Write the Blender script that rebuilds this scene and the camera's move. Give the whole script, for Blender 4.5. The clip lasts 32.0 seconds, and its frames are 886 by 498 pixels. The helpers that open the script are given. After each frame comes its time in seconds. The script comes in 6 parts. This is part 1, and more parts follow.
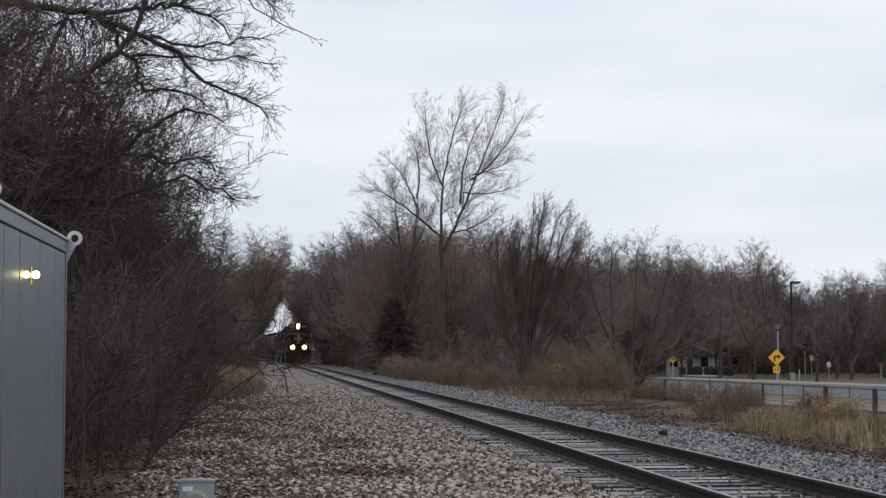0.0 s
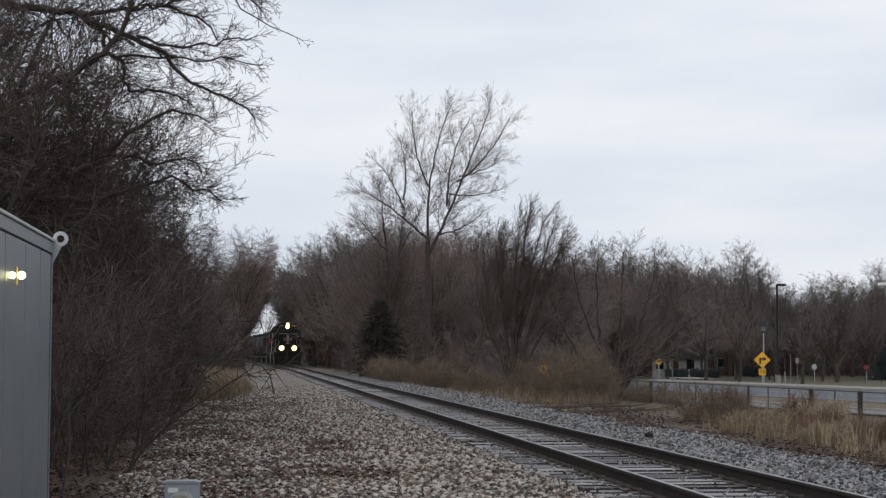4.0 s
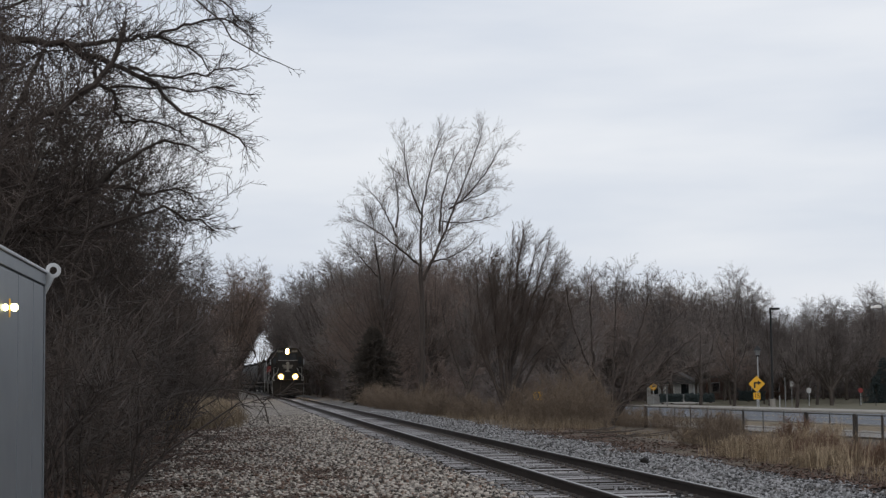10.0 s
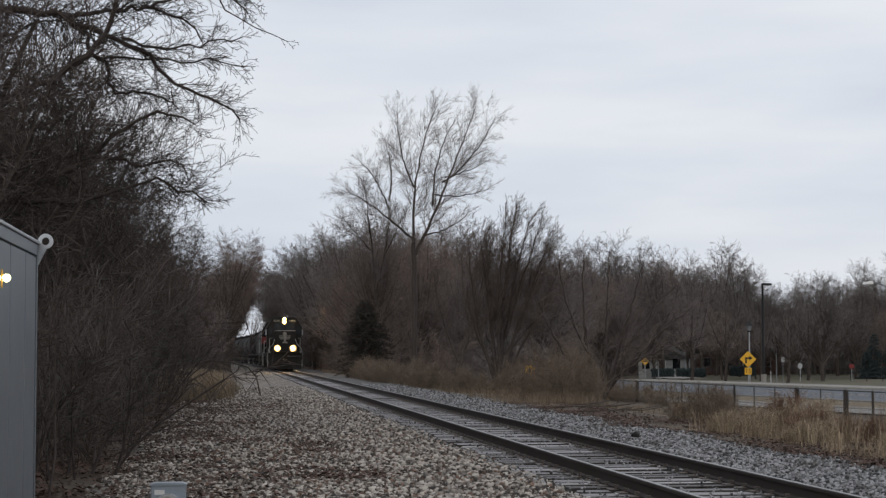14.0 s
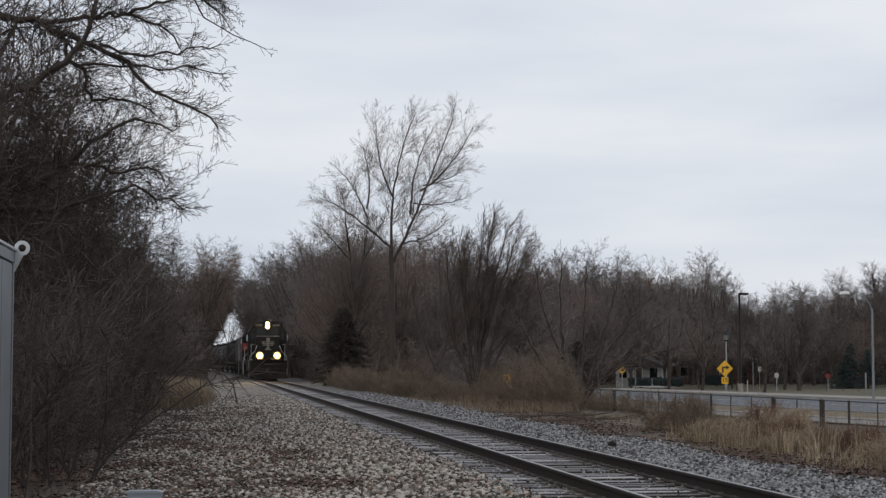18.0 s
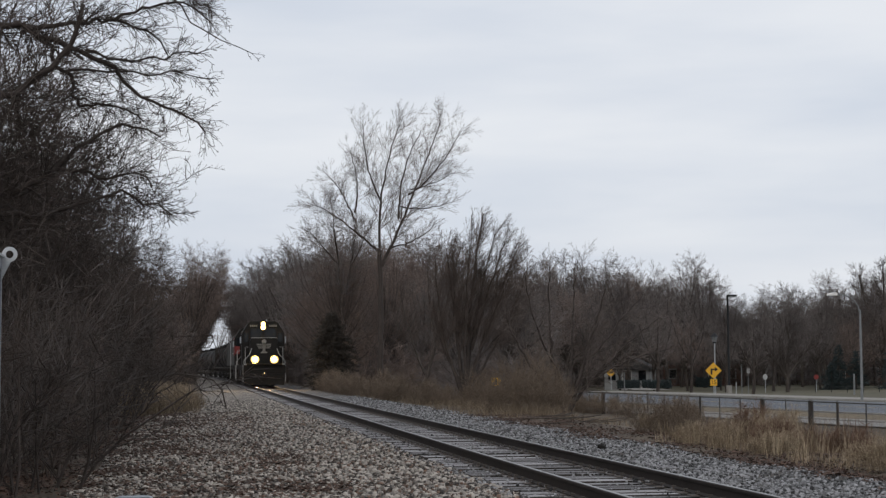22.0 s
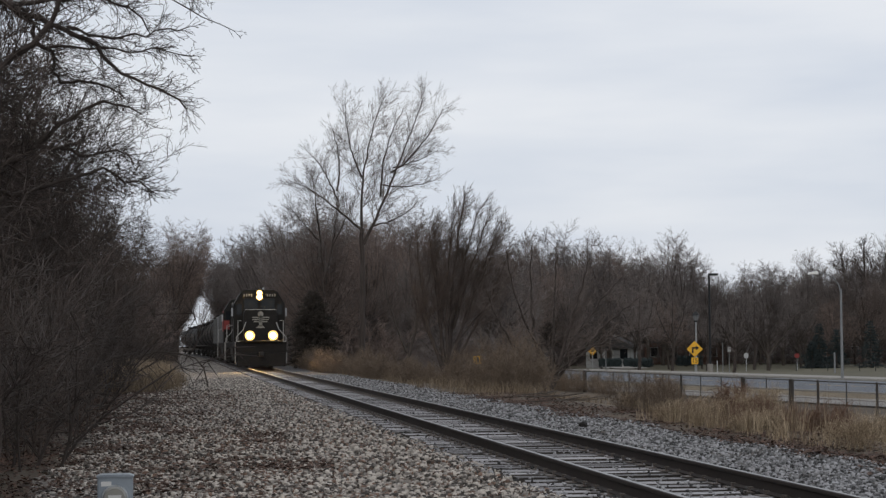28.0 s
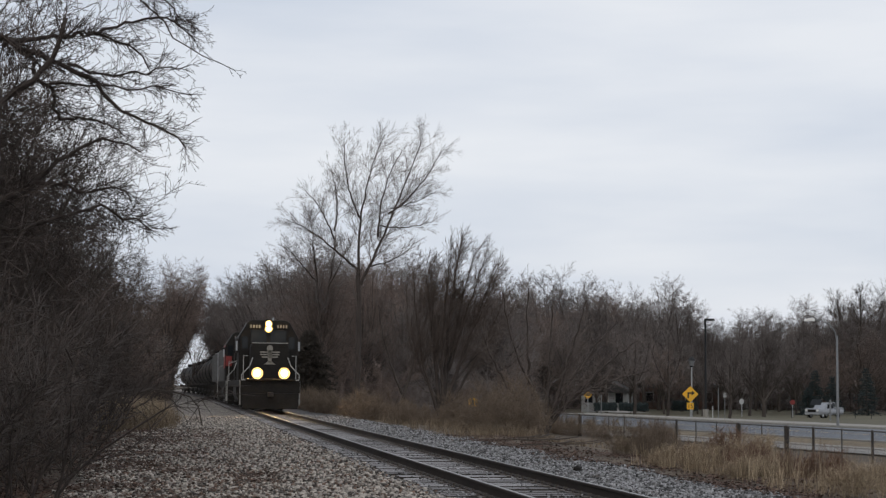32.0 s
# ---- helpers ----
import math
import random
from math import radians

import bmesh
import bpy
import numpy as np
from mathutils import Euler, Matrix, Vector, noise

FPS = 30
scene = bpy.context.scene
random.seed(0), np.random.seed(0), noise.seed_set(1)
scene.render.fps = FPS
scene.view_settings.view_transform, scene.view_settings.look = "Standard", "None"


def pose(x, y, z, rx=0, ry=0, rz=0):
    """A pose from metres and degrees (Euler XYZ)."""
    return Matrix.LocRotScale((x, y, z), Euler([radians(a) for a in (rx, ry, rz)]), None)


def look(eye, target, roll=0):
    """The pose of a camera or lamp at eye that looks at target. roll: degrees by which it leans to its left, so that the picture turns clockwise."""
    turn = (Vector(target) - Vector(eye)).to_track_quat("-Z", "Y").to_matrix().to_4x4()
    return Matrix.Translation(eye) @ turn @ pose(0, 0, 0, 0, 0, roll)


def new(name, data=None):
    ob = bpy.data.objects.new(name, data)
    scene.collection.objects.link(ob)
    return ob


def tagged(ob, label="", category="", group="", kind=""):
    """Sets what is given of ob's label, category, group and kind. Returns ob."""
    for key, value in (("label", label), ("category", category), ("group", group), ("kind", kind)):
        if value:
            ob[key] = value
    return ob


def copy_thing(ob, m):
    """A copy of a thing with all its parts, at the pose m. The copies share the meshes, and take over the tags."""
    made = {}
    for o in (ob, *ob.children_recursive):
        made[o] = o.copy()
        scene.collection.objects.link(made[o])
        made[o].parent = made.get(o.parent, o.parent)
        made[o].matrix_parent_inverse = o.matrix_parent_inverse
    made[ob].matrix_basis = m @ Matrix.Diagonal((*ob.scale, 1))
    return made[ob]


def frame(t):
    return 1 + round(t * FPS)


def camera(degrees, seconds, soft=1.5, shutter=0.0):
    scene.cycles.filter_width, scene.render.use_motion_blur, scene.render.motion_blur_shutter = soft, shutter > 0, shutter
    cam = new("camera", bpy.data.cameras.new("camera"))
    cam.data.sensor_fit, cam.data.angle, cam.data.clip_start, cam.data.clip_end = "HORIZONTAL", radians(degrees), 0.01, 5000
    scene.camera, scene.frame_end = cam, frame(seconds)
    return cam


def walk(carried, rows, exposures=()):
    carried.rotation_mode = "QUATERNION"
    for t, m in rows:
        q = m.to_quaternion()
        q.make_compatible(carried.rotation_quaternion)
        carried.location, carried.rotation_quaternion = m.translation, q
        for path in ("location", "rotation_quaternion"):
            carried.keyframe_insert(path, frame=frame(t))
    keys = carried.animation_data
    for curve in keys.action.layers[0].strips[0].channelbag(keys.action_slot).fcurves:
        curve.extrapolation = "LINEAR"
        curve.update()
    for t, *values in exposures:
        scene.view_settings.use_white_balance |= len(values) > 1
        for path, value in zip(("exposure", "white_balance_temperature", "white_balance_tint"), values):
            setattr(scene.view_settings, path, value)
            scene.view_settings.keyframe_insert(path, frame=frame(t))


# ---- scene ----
cam = camera(29.29, 32.0, 1.35)
EYE = (0.0, 0.0, 1.62)
ROWS = [   # seconds, degrees up, lean, turn
    (0.0, 3.488, 0.000, -6.342),
    (0.5, 3.559, -0.223, -6.323),
    (1.0, 3.497, -0.107, -6.275),
    (1.5, 3.731, -0.102, -6.479),
    (2.0, 3.311, 0.147, -7.025),
    (2.5, 3.293, -0.080, -7.084),
    (3.0, 3.323, -0.075, -6.895),
    (3.5, 3.553, -0.107, -6.866),
    (5.5, 3.491, -0.072, -6.601),
    (6.0, 4.493, 0.305, -7.249),
    (6.5, 3.707, 0.442, -7.101),
    (7.0, 3.762, -0.076, -7.117),
    (7.5, 3.895, 0.359, -7.334),
    (8.0, 3.915, 0.359, -6.774),
    (8.5, 4.258, 0.073, -6.953),
    (9.0, 4.560, 0.150, -7.246),
    (9.5, 4.594, 0.326, -7.283),
    (10.0, 4.468, 0.514, -7.001),
    (10.5, 4.154, 0.361, -6.785),
    (11.0, 4.107, 0.211, -6.922),
    (11.5, 3.961, 0.205, -6.885),
    (12.0, 3.949, 0.150, -6.977),
    (12.5, 3.692, -0.050, -6.969),
    (13.0, 3.730, -0.025, -7.163),
    (13.5, 3.460, 0.083, -7.140),
    (14.0, 3.569, 0.146, -7.271),
    (14.5, 3.602, 0.142, -7.390),
    (16.5, 3.606, 0.197, -7.818),
    (17.0, 3.605, 0.219, -7.951),
    (17.5, 3.785, 0.067, -8.049),
    (18.0, 3.854, -0.026, -8.034),
    (18.5, 3.800, -0.002, -8.003),
    (19.0, 4.071, -0.085, -8.101),
    (19.5, 3.988, 0.140, -8.410),
    (20.0, 3.704, 0.407, -8.330),
    (20.5, 3.560, 0.432, -8.330),
    (21.0, 3.788, 0.471, -8.369),
    (21.5, 3.900, 0.420, -8.428),
    (22.0, 3.977, 0.342, -8.408),
    (22.5, 4.113, 0.256, -8.382),
    (23.0, 4.263, 0.163, -8.382),
    (23.5, 4.248, 0.116, -8.409),
    (24.0, 3.960, 0.141, -8.410),
    (24.5, 4.013, 0.016, -8.567),
    (25.0, 3.895, 0.232, -8.794),
    (25.5, 3.490, 0.249, -8.930),
    (27.5, 3.191, 0.263, -9.082),
    (28.0, 3.239, 0.269, -9.020),
    (28.5, 3.257, 0.257, -9.018),
    (29.0, 3.450, 0.249, -9.077),
    (29.5, 3.692, 0.307, -9.134),
    (30.0, 3.547, 0.173, -9.165),
    (30.5, 3.592, -0.081, -9.171),
    (31.0, 3.646, 0.113, -9.253),
    (31.5, 4.179, -0.131, -9.463),
    (32.0, 4.644, -0.512, -9.179),
]
walk(cam, [(t, pose(*EYE, 90 + up, lean, turn)) for t, up, lean, turn in ROWS], ((0.0, 0.19), (3.5, 0.13), (9.0, 0.06), (13.0, 0.01), (19.0, 0.01), (28.0, 0.0), (32.0, 0.03)))

TRACK_X, RAIL_TOP, GAUGE = 5.26, 0.257, 1.507

# ---------------------------------------------------------------- light
world = bpy.data.worlds.new("overcast_sky")
scene.world = world
world.use_nodes = True
wn, wl = world.node_tree.nodes, world.node_tree.links
wn.clear()
w_out, w_bg = wn.new("ShaderNodeOutputWorld"), wn.new("ShaderNodeBackground")
w_sky = wn.new("ShaderNodeTexSky")
w_sky.sky_type, w_sky.sun_disc = "NISHITA", False
w_sky.sun_elevation, w_sky.sun_rotation = radians(32), radians(200)
w_sky.air_density, w_sky.dust_density = 1.0, 3.0
w_tc, w_map, w_noise = wn.new("ShaderNodeTexCoord"), wn.new("ShaderNodeMapping"), wn.new("ShaderNodeTexNoise")
w_map.inputs["Scale"].default_value = (1.5, 1.5, 8.0)
w_noise.inputs["Scale"].default_value = 1.6
w_noise.inputs["Detail"].default_value = 5.0
w_noise.inputs["Roughness"].default_value = 0.5
w_ramp = wn.new("ShaderNodeValToRGB")
w_ramp.color_ramp.elements[0].position, w_ramp.color_ramp.elements[0].color = 0.37, (0.632, 0.688, 0.785, 1)
w_ramp.color_ramp.elements[1].position, w_ramp.color_ramp.elements[1].color = 0.63, (0.822, 0.848, 0.895, 1)
w_mix, w_gain = wn.new("ShaderNodeMix"), wn.new("ShaderNodeMix")
w_gain.data_type, w_gain.blend_type = "RGBA", "MULTIPLY"
w_gain.inputs[0].default_value = 1.0
w_gain.inputs[7].default_value = (0.10, 0.10, 0.10, 1)
w_mix.data_type = "RGBA"
w_mix.inputs[0].default_value = 0.94
wl.new(w_tc.outputs["Generated"], w_map.inputs["Vector"])
wl.new(w_map.outputs["Vector"], w_noise.inputs["Vector"])
wl.new(w_noise.outputs[0], w_ramp.inputs[0])
wl.new(w_sky.outputs[0], w_gain.inputs[6])
wl.new(w_gain.outputs[2], w_mix.inputs[6])
wl.new(w_ramp.outputs[0], w_mix.inputs[7])
wl.new(w_mix.outputs[2], w_bg.inputs["Color"])
w_bg.inputs["Strength"].default_value = 0.98
wl.new(w_bg.outputs[0], w_out.inputs["Surface"])

sun = new("sun", bpy.data.lights.new("sun", "SUN"))
sun.data.energy, sun.data.angle, sun.data.color = 0.5, radians(25), (1.0, 0.96, 0.9)
sun.matrix_world = look((-20, -40, 35), (0, 0, 0))


# ---------------------------------------------------------------- materials
def material(name, dark, light, scale=8.0, rough=0.8, bump=0.3, metal=0.0, fine=60.0, spread=0.25, island=0.0, obj_random=0.0, gloss=0.5):
    """Two-scale noise between two colours, with fine relief."""
    m = bpy.data.materials.new(name)
    m.use_nodes = True
    n, l = m.node_tree.nodes, m.node_tree.links
    b = n["Principled BSDF"]
    tc = n.new("ShaderNodeTexCoord")
    n1, n2 = n.new("ShaderNodeTexNoise"), n.new("ShaderNodeTexNoise")
    n1.inputs["Scale"].default_value, n2.inputs["Scale"].default_value = scale, fine
    n1.inputs["Detail"].default_value, n2.inputs["Detail"].default_value = 4.0, 3.0
    l.new(tc.outputs["Object"], n1.inputs["Vector"])
    l.new(tc.outputs["Object"], n2.inputs["Vector"])
    add = n.new("ShaderNodeMath")
    add.operation = "MULTIPLY_ADD"
    add.inputs[1].default_value = 0.55
    l.new(n1.outputs[0], add.inputs[0])
    half = n.new("ShaderNodeMath")
    half.operation = "MULTIPLY"
    half.inputs[1].default_value = 0.45
    l.new(n2.outputs[0], half.inputs[0])
    l.new(half.outputs[0], add.inputs[2])
    value = add.outputs[0]
    for amount, kind, socket in ((island, "ShaderNodeNewGeometry", "Random Per Island"), (obj_random, "ShaderNodeObjectInfo", "Random")):
        if amount:
            g, k, s = n.new(kind), n.new("ShaderNodeMath"), n.new("ShaderNodeMath")
            k.operation, s.operation = "MULTIPLY_ADD", "ADD"
            k.inputs[1].default_value, k.inputs[2].default_value = amount, -amount / 2
            l.new(g.outputs[socket], k.inputs[0])
            l.new(k.outputs[0], s.inputs[0])
            l.new(value, s.inputs[1])
            value = s.outputs[0]
    ramp = n.new("ShaderNodeValToRGB")
    ramp.color_ramp.elements[0].position, ramp.color_ramp.elements[1].position = 0.5 - spread, 0.5 + spread
    ramp.color_ramp.elements[0].color, ramp.color_ramp.elements[1].color = (*dark, 1), (*light, 1)
    l.new(value, ramp.inputs[0])
    l.new(ramp.outputs[0], b.inputs["Base Color"])
    b.inputs["Roughness"].default_value, b.inputs["Metallic"].default_value = rough, metal
    if bump:
        bp = n.new("ShaderNodeBump")
        bp.inputs["Strength"].default_value, bp.inputs["Distance"].default_value = bump, 0.02
        l.new(value, bp.inputs["Height"])
        l.new(bp.outputs[0], b.inputs["Normal"])
    b.inputs["Specular IOR Level"].default_value = gloss
    return m


def pebbles(name, dark, light, size=22.0, bump=0.9, patch=(0.06, 0.045, 0.034)):
    """Broken stone seen from afar: cells with a colour each and rounded relief."""
    m = bpy.data.materials.new(name)
    m.use_nodes = True
    n, l = m.node_tree.nodes, m.node_tree.links
    b = n["Principled BSDF"]
    tc, v, big = n.new("ShaderNodeTexCoord"), n.new("ShaderNodeTexVoronoi"), n.new("ShaderNodeTexNoise")
    v.inputs["Scale"].default_value = size
    big.inputs["Scale"].default_value = 0.5
    big.inputs["Detail"].default_value = 6.0
    l.new(tc.outputs["Object"], v.inputs["Vector"])
    l.new(tc.outputs["Object"], big.inputs["Vector"])
    sep, mix = n.new("ShaderNodeSeparateColor"), n.new("ShaderNodeMath")
    mix.operation = "MULTIPLY_ADD"
    mix.inputs[1].default_value = 0.6
    l.new(v.outputs["Color"], sep.inputs[0])
    l.new(sep.outputs[0], mix.inputs[0])
    k = n.new("ShaderNodeMath")
    k.operation = "MULTIPLY"
    k.inputs[1].default_value = 0.45
    l.new(big.outputs[0], k.inputs[0])
    l.new(k.outputs[0], mix.inputs[2])
    ramp = n.new("ShaderNodeValToRGB")
    ramp.color_ramp.elements[0].position, ramp.color_ramp.elements[1].position = 0.15, 0.85
    ramp.color_ramp.elements[0].color, ramp.color_ramp.elements[1].color = (*dark, 1), (*light, 1)
    l.new(mix.outputs[0], ramp.inputs[0])
    soil, soil_ramp, tint = n.new("ShaderNodeTexNoise"), n.new("ShaderNodeValToRGB"), n.new("ShaderNodeMix")
    soil.inputs["Scale"].default_value, soil.inputs["Detail"].default_value = 1.1, 8.0
    soil_ramp.color_ramp.elements[0].position, soil_ramp.color_ramp.elements[1].position = 0.50, 0.66
    tint.data_type = "RGBA"
    tint.inputs[7].default_value = (*patch, 1)
    l.new(tc.outputs["Object"], soil.inputs["Vector"])
    l.new(soil.outputs[0], soil_ramp.inputs[0])
    l.new(soil_ramp.outputs[0], tint.inputs[0])
    l.new(ramp.outputs[0], tint.inputs[6])
    l.new(tint.outputs[2], b.inputs["Base Color"])
    b.inputs["Roughness"].default_value = 0.95
    bp = n.new("ShaderNodeBump")
    bp.inputs["Strength"].default_value, bp.inputs["Distance"].default_value = bump, 0.03
    bp.invert = True
    l.new(v.outputs["Distance"], bp.inputs["Height"])
    l.new(bp.outputs[0], b.inputs["Normal"])
    return m


def plain(name, colour, rough=0.5, metal=0.0, emit=0.0):
    m = bpy.data.materials.new(name)
    m.use_nodes = True
    b = m.node_tree.nodes["Principled BSDF"]
    b.inputs["Base Color"].default_value = (*colour, 1)
    b.inputs["Roughness"].default_value, b.inputs["Metallic"].default_value = rough, metal
    if emit:
        b.inputs["Emission Color"].default_value = (*colour, 1)
        b.inputs["Emission Strength"].default_value = emit
    return m


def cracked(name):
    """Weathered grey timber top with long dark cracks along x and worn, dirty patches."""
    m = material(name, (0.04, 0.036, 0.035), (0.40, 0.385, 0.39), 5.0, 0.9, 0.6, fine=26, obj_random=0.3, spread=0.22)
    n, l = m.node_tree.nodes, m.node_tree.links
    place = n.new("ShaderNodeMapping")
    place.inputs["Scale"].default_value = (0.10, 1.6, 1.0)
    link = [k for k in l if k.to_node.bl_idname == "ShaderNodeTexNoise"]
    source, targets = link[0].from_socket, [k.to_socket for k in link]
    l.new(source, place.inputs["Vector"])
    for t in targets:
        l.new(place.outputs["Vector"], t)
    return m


TWIG_DARK = material("dark_twigs", (0.03, 0.023, 0.019), (0.066, 0.05, 0.042), 1.2, 0.9, 0.0, fine=9)
BARK = material("bark", (0.034, 0.027, 0.022), (0.08, 0.063, 0.051), 3.0, 0.9, 0.5, fine=30)
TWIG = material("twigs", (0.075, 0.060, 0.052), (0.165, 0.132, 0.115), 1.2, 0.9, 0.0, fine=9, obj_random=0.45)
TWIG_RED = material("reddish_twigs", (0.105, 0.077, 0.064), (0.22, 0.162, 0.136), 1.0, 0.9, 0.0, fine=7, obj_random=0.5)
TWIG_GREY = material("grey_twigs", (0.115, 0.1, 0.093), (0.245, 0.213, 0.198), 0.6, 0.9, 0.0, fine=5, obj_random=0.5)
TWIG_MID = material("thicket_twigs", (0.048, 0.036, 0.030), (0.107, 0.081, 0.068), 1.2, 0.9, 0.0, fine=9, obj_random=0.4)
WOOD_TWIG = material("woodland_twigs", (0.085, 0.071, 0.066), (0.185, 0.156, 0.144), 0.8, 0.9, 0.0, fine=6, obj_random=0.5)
CEDAR = material("cedar_needles", (0.016, 0.013, 0.010), (0.052, 0.039, 0.027), 4.0, 0.8, 0.0, fine=20, island=0.4)
SPRUCE = material("spruce_needles", (0.010, 0.018, 0.018), (0.030, 0.045, 0.045), 3.0, 0.8, 0.0, fine=16, island=0.3)
GRAVEL = pebbles("tan_gravel", (0.046, 0.039, 0.033), (0.37, 0.33, 0.287), 24.0)
BALLAST = pebbles("grey_ballast", (0.038, 0.037, 0.036), (0.18, 0.176, 0.172), 20.0)
STONE = material("gravel_stone", (0.044, 0.037, 0.032), (0.5, 0.45, 0.395), 5.0, 0.95, 0.0, fine=40, island=1.0, spread=0.30)
STONE_BROWN = material("brown_gravel_stone", (0.045, 0.028, 0.020), (0.24, 0.155, 0.115), 5.0, 0.95, 0.0, fine=40, island=0.95, spread=0.42)
STONE_GREY = material("ballast_stone", (0.036, 0.035, 0.035), (0.36, 0.355, 0.36), 5.0, 0.95, 0.0, fine=40, island=1.0, spread=0.30)
EARTH = material("winter_earth", (0.045, 0.033, 0.023), (0.125, 0.093, 0.062), 0.35, 1.0, 0.8, fine=14, spread=0.2)
LITTER = material("leaf_litter", (0.028, 0.016, 0.011), (0.12, 0.068, 0.046), 2.0, 0.95, 0.0, fine=8, island=0.8, spread=0.4)
DRY_GRASS = material("dry_grass", (0.075, 0.052, 0.034), (0.27, 0.205, 0.135), 1.2, 0.9, 0.0, fine=6, island=0.75, spread=0.42)
BRUSH = material("fine_brown_brush", (0.09, 0.064, 0.044), (0.19, 0.14, 0.098), 1.2, 0.9, 0.0, fine=6, obj_random=0.3)
STRAW = material("pale_straw", (0.10, 0.064, 0.038), (0.52, 0.41, 0.275), 1.2, 0.9, 0.0, fine=6, island=0.8, spread=0.42)
WEED = material("reddish_weed", (0.085, 0.045, 0.028), (0.18, 0.105, 0.068), 2.0, 0.9, 0.0, fine=8)
RAIL_WHITE = material("dull_white_handrail", (0.26, 0.25, 0.235), (0.40, 0.385, 0.36), 3.0, 0.6, 0.0)
LAWN = material("winter_lawn", (0.055, 0.05, 0.028), (0.115, 0.1, 0.06), 0.12, 1.0, 0.3, fine=3)
RAIL_SIDE = material("rusty_rail_steel", (0.016, 0.012, 0.010), (0.042, 0.030, 0.024), 3.0, 0.7, 0.2, metal=0.3, fine=30)
RAIL_HEAD = material("polished_rail_head", (0.13, 0.12, 0.115), (0.3, 0.285, 0.275), 1.0, 0.38, 0.0, metal=1.0, fine=12)
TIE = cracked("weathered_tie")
# Creosote brown, darkened further: the shade between the ties is in the colour.
TIE_SIDE = material("creosoted_shaded_timber", (0.02, 0.017, 0.015), (0.065, 0.055, 0.048), 4.0, 0.9, 0.3, fine=26, obj_random=0.25)
STEEL = material("dull_steel", (0.10, 0.085, 0.075), (0.2, 0.17, 0.15), 6.0, 0.6, 0.2, metal=0.5)
ALU = material("weathered_aluminium", (0.13, 0.145, 0.16), (0.22, 0.235, 0.25), 0.7, 0.42, 0.03, metal=0.5, fine=4, spread=0.35)
GALV = material("galvanised_steel", (0.36, 0.37, 0.38), (0.55, 0.56, 0.57), 4.0, 0.45, 0.05, metal=0.6)
OLD_STEEL = material("weathered_fence_steel", (0.045, 0.042, 0.04), (0.12, 0.115, 0.11), 5.0, 0.7, 0.05, metal=0.3)
BOX_GREY = material("grey_enamel", (0.22, 0.25, 0.28), (0.3, 0.335, 0.365), 5.0, 0.45, 0.03)
BLACK = material("black_paint", (0.008, 0.007, 0.0065), (0.024, 0.021, 0.018), 1.5, 0.62, 0.05, fine=14, gloss=0.15)
BLACK_DIRTY = material("grimy_underframe", (0.008, 0.007, 0.006), (0.032, 0.027, 0.023), 2.0, 0.8, 0.2, fine=16)
WHITE = material("white_paint", (0.60, 0.58, 0.55), (0.78, 0.76, 0.73), 3.0, 0.5, 0.03)
RED = material("red_orange_paint", (0.34, 0.045, 0.02), (0.50, 0.075, 0.035), 2.0, 0.45, 0.03)
CAR_GREY = material("grey_car_paint", (0.08, 0.08, 0.08), (0.16, 0.16, 0.158), 0.8, 0.7, 0.05, fine=6, gloss=0.2)
TANK = material("dark_tank_paint", (0.007, 0.007, 0.007), (0.022, 0.021, 0.02), 0.8, 0.6, 0.03, fine=7, gloss=0.25)
GLASS_DARK = plain("dark_cab_glass", (0.012, 0.014, 0.016), 0.12)
GLASS_DARK.node_tree.nodes["Principled BSDF"].inputs["Specular IOR Level"].default_value = 0.25
HEADLIGHT = plain("headlight_glow", (1.0, 0.66, 0.28), 0.3, 0, 800.0)
# Self-lit bowl round each train lamp: the lamp's bloom built as a surface.
BLOOM_BOWL = plain("warm_bloom_bowl", (1.0, 0.62, 0.17), 0.9, 0, 2.2)
BLOOM_BOWL.node_tree.nodes["Principled BSDF"].inputs["Base Color"].default_value = (0.02, 0.01, 0.003, 1)
YELLOW = material("sign_yellow", (0.72, 0.36, 0.015), (0.82, 0.45, 0.03), 4.0, 0.5, 0.0)
SIGN_BLACK = plain("sign_black", (0.012, 0.012, 0.012), 0.6)
ASPHALT = material("worn_asphalt", (0.085, 0.097, 0.115), (0.135, 0.15, 0.172), 0.25, 0.75, 0.2, fine=9)
CONCRETE = material("pale_concrete", (0.2, 0.185, 0.165), (0.31, 0.29, 0.26), 0.7, 0.9, 0.2, fine=12)
PATH = material("worn_grey_path", (0.17, 0.16, 0.15), (0.30, 0.285, 0.265), 0.5, 0.9, 0.2, fine=8)
DEAD_LAWN = material("dead_verge_grass", (0.10, 0.075, 0.045), (0.24, 0.185, 0.115), 0.5, 1.0, 0.4, fine=7)
POLE_GREY = material("dull_pole_steel", (0.16, 0.165, 0.17), (0.25, 0.255, 0.26), 3.0, 0.6, 0.0, metal=0.2)
POLE_DARK = plain("dark_pole_paint", (0.008, 0.008, 0.009), 0.7)
LAMP_GLOW = plain("small_lamp_glow", (1.0, 0.96, 0.52), 0.3, 0, 6.0)


# ---------------------------------------------------------------- mesh helpers
def raw(name, verts, faces, mat, parent=None, label="", smooth=False):
    me = bpy.data.meshes.new(name)
    me.from_pydata(verts, [], faces)
    me.materials.append(mat)
    if smooth:
        me.polygons.foreach_set("use_smooth", [True] * len(me.polygons))
    me.update()
    ob = new(name, me)
    if parent:
        ob.parent = parent
    return tagged(ob, label)


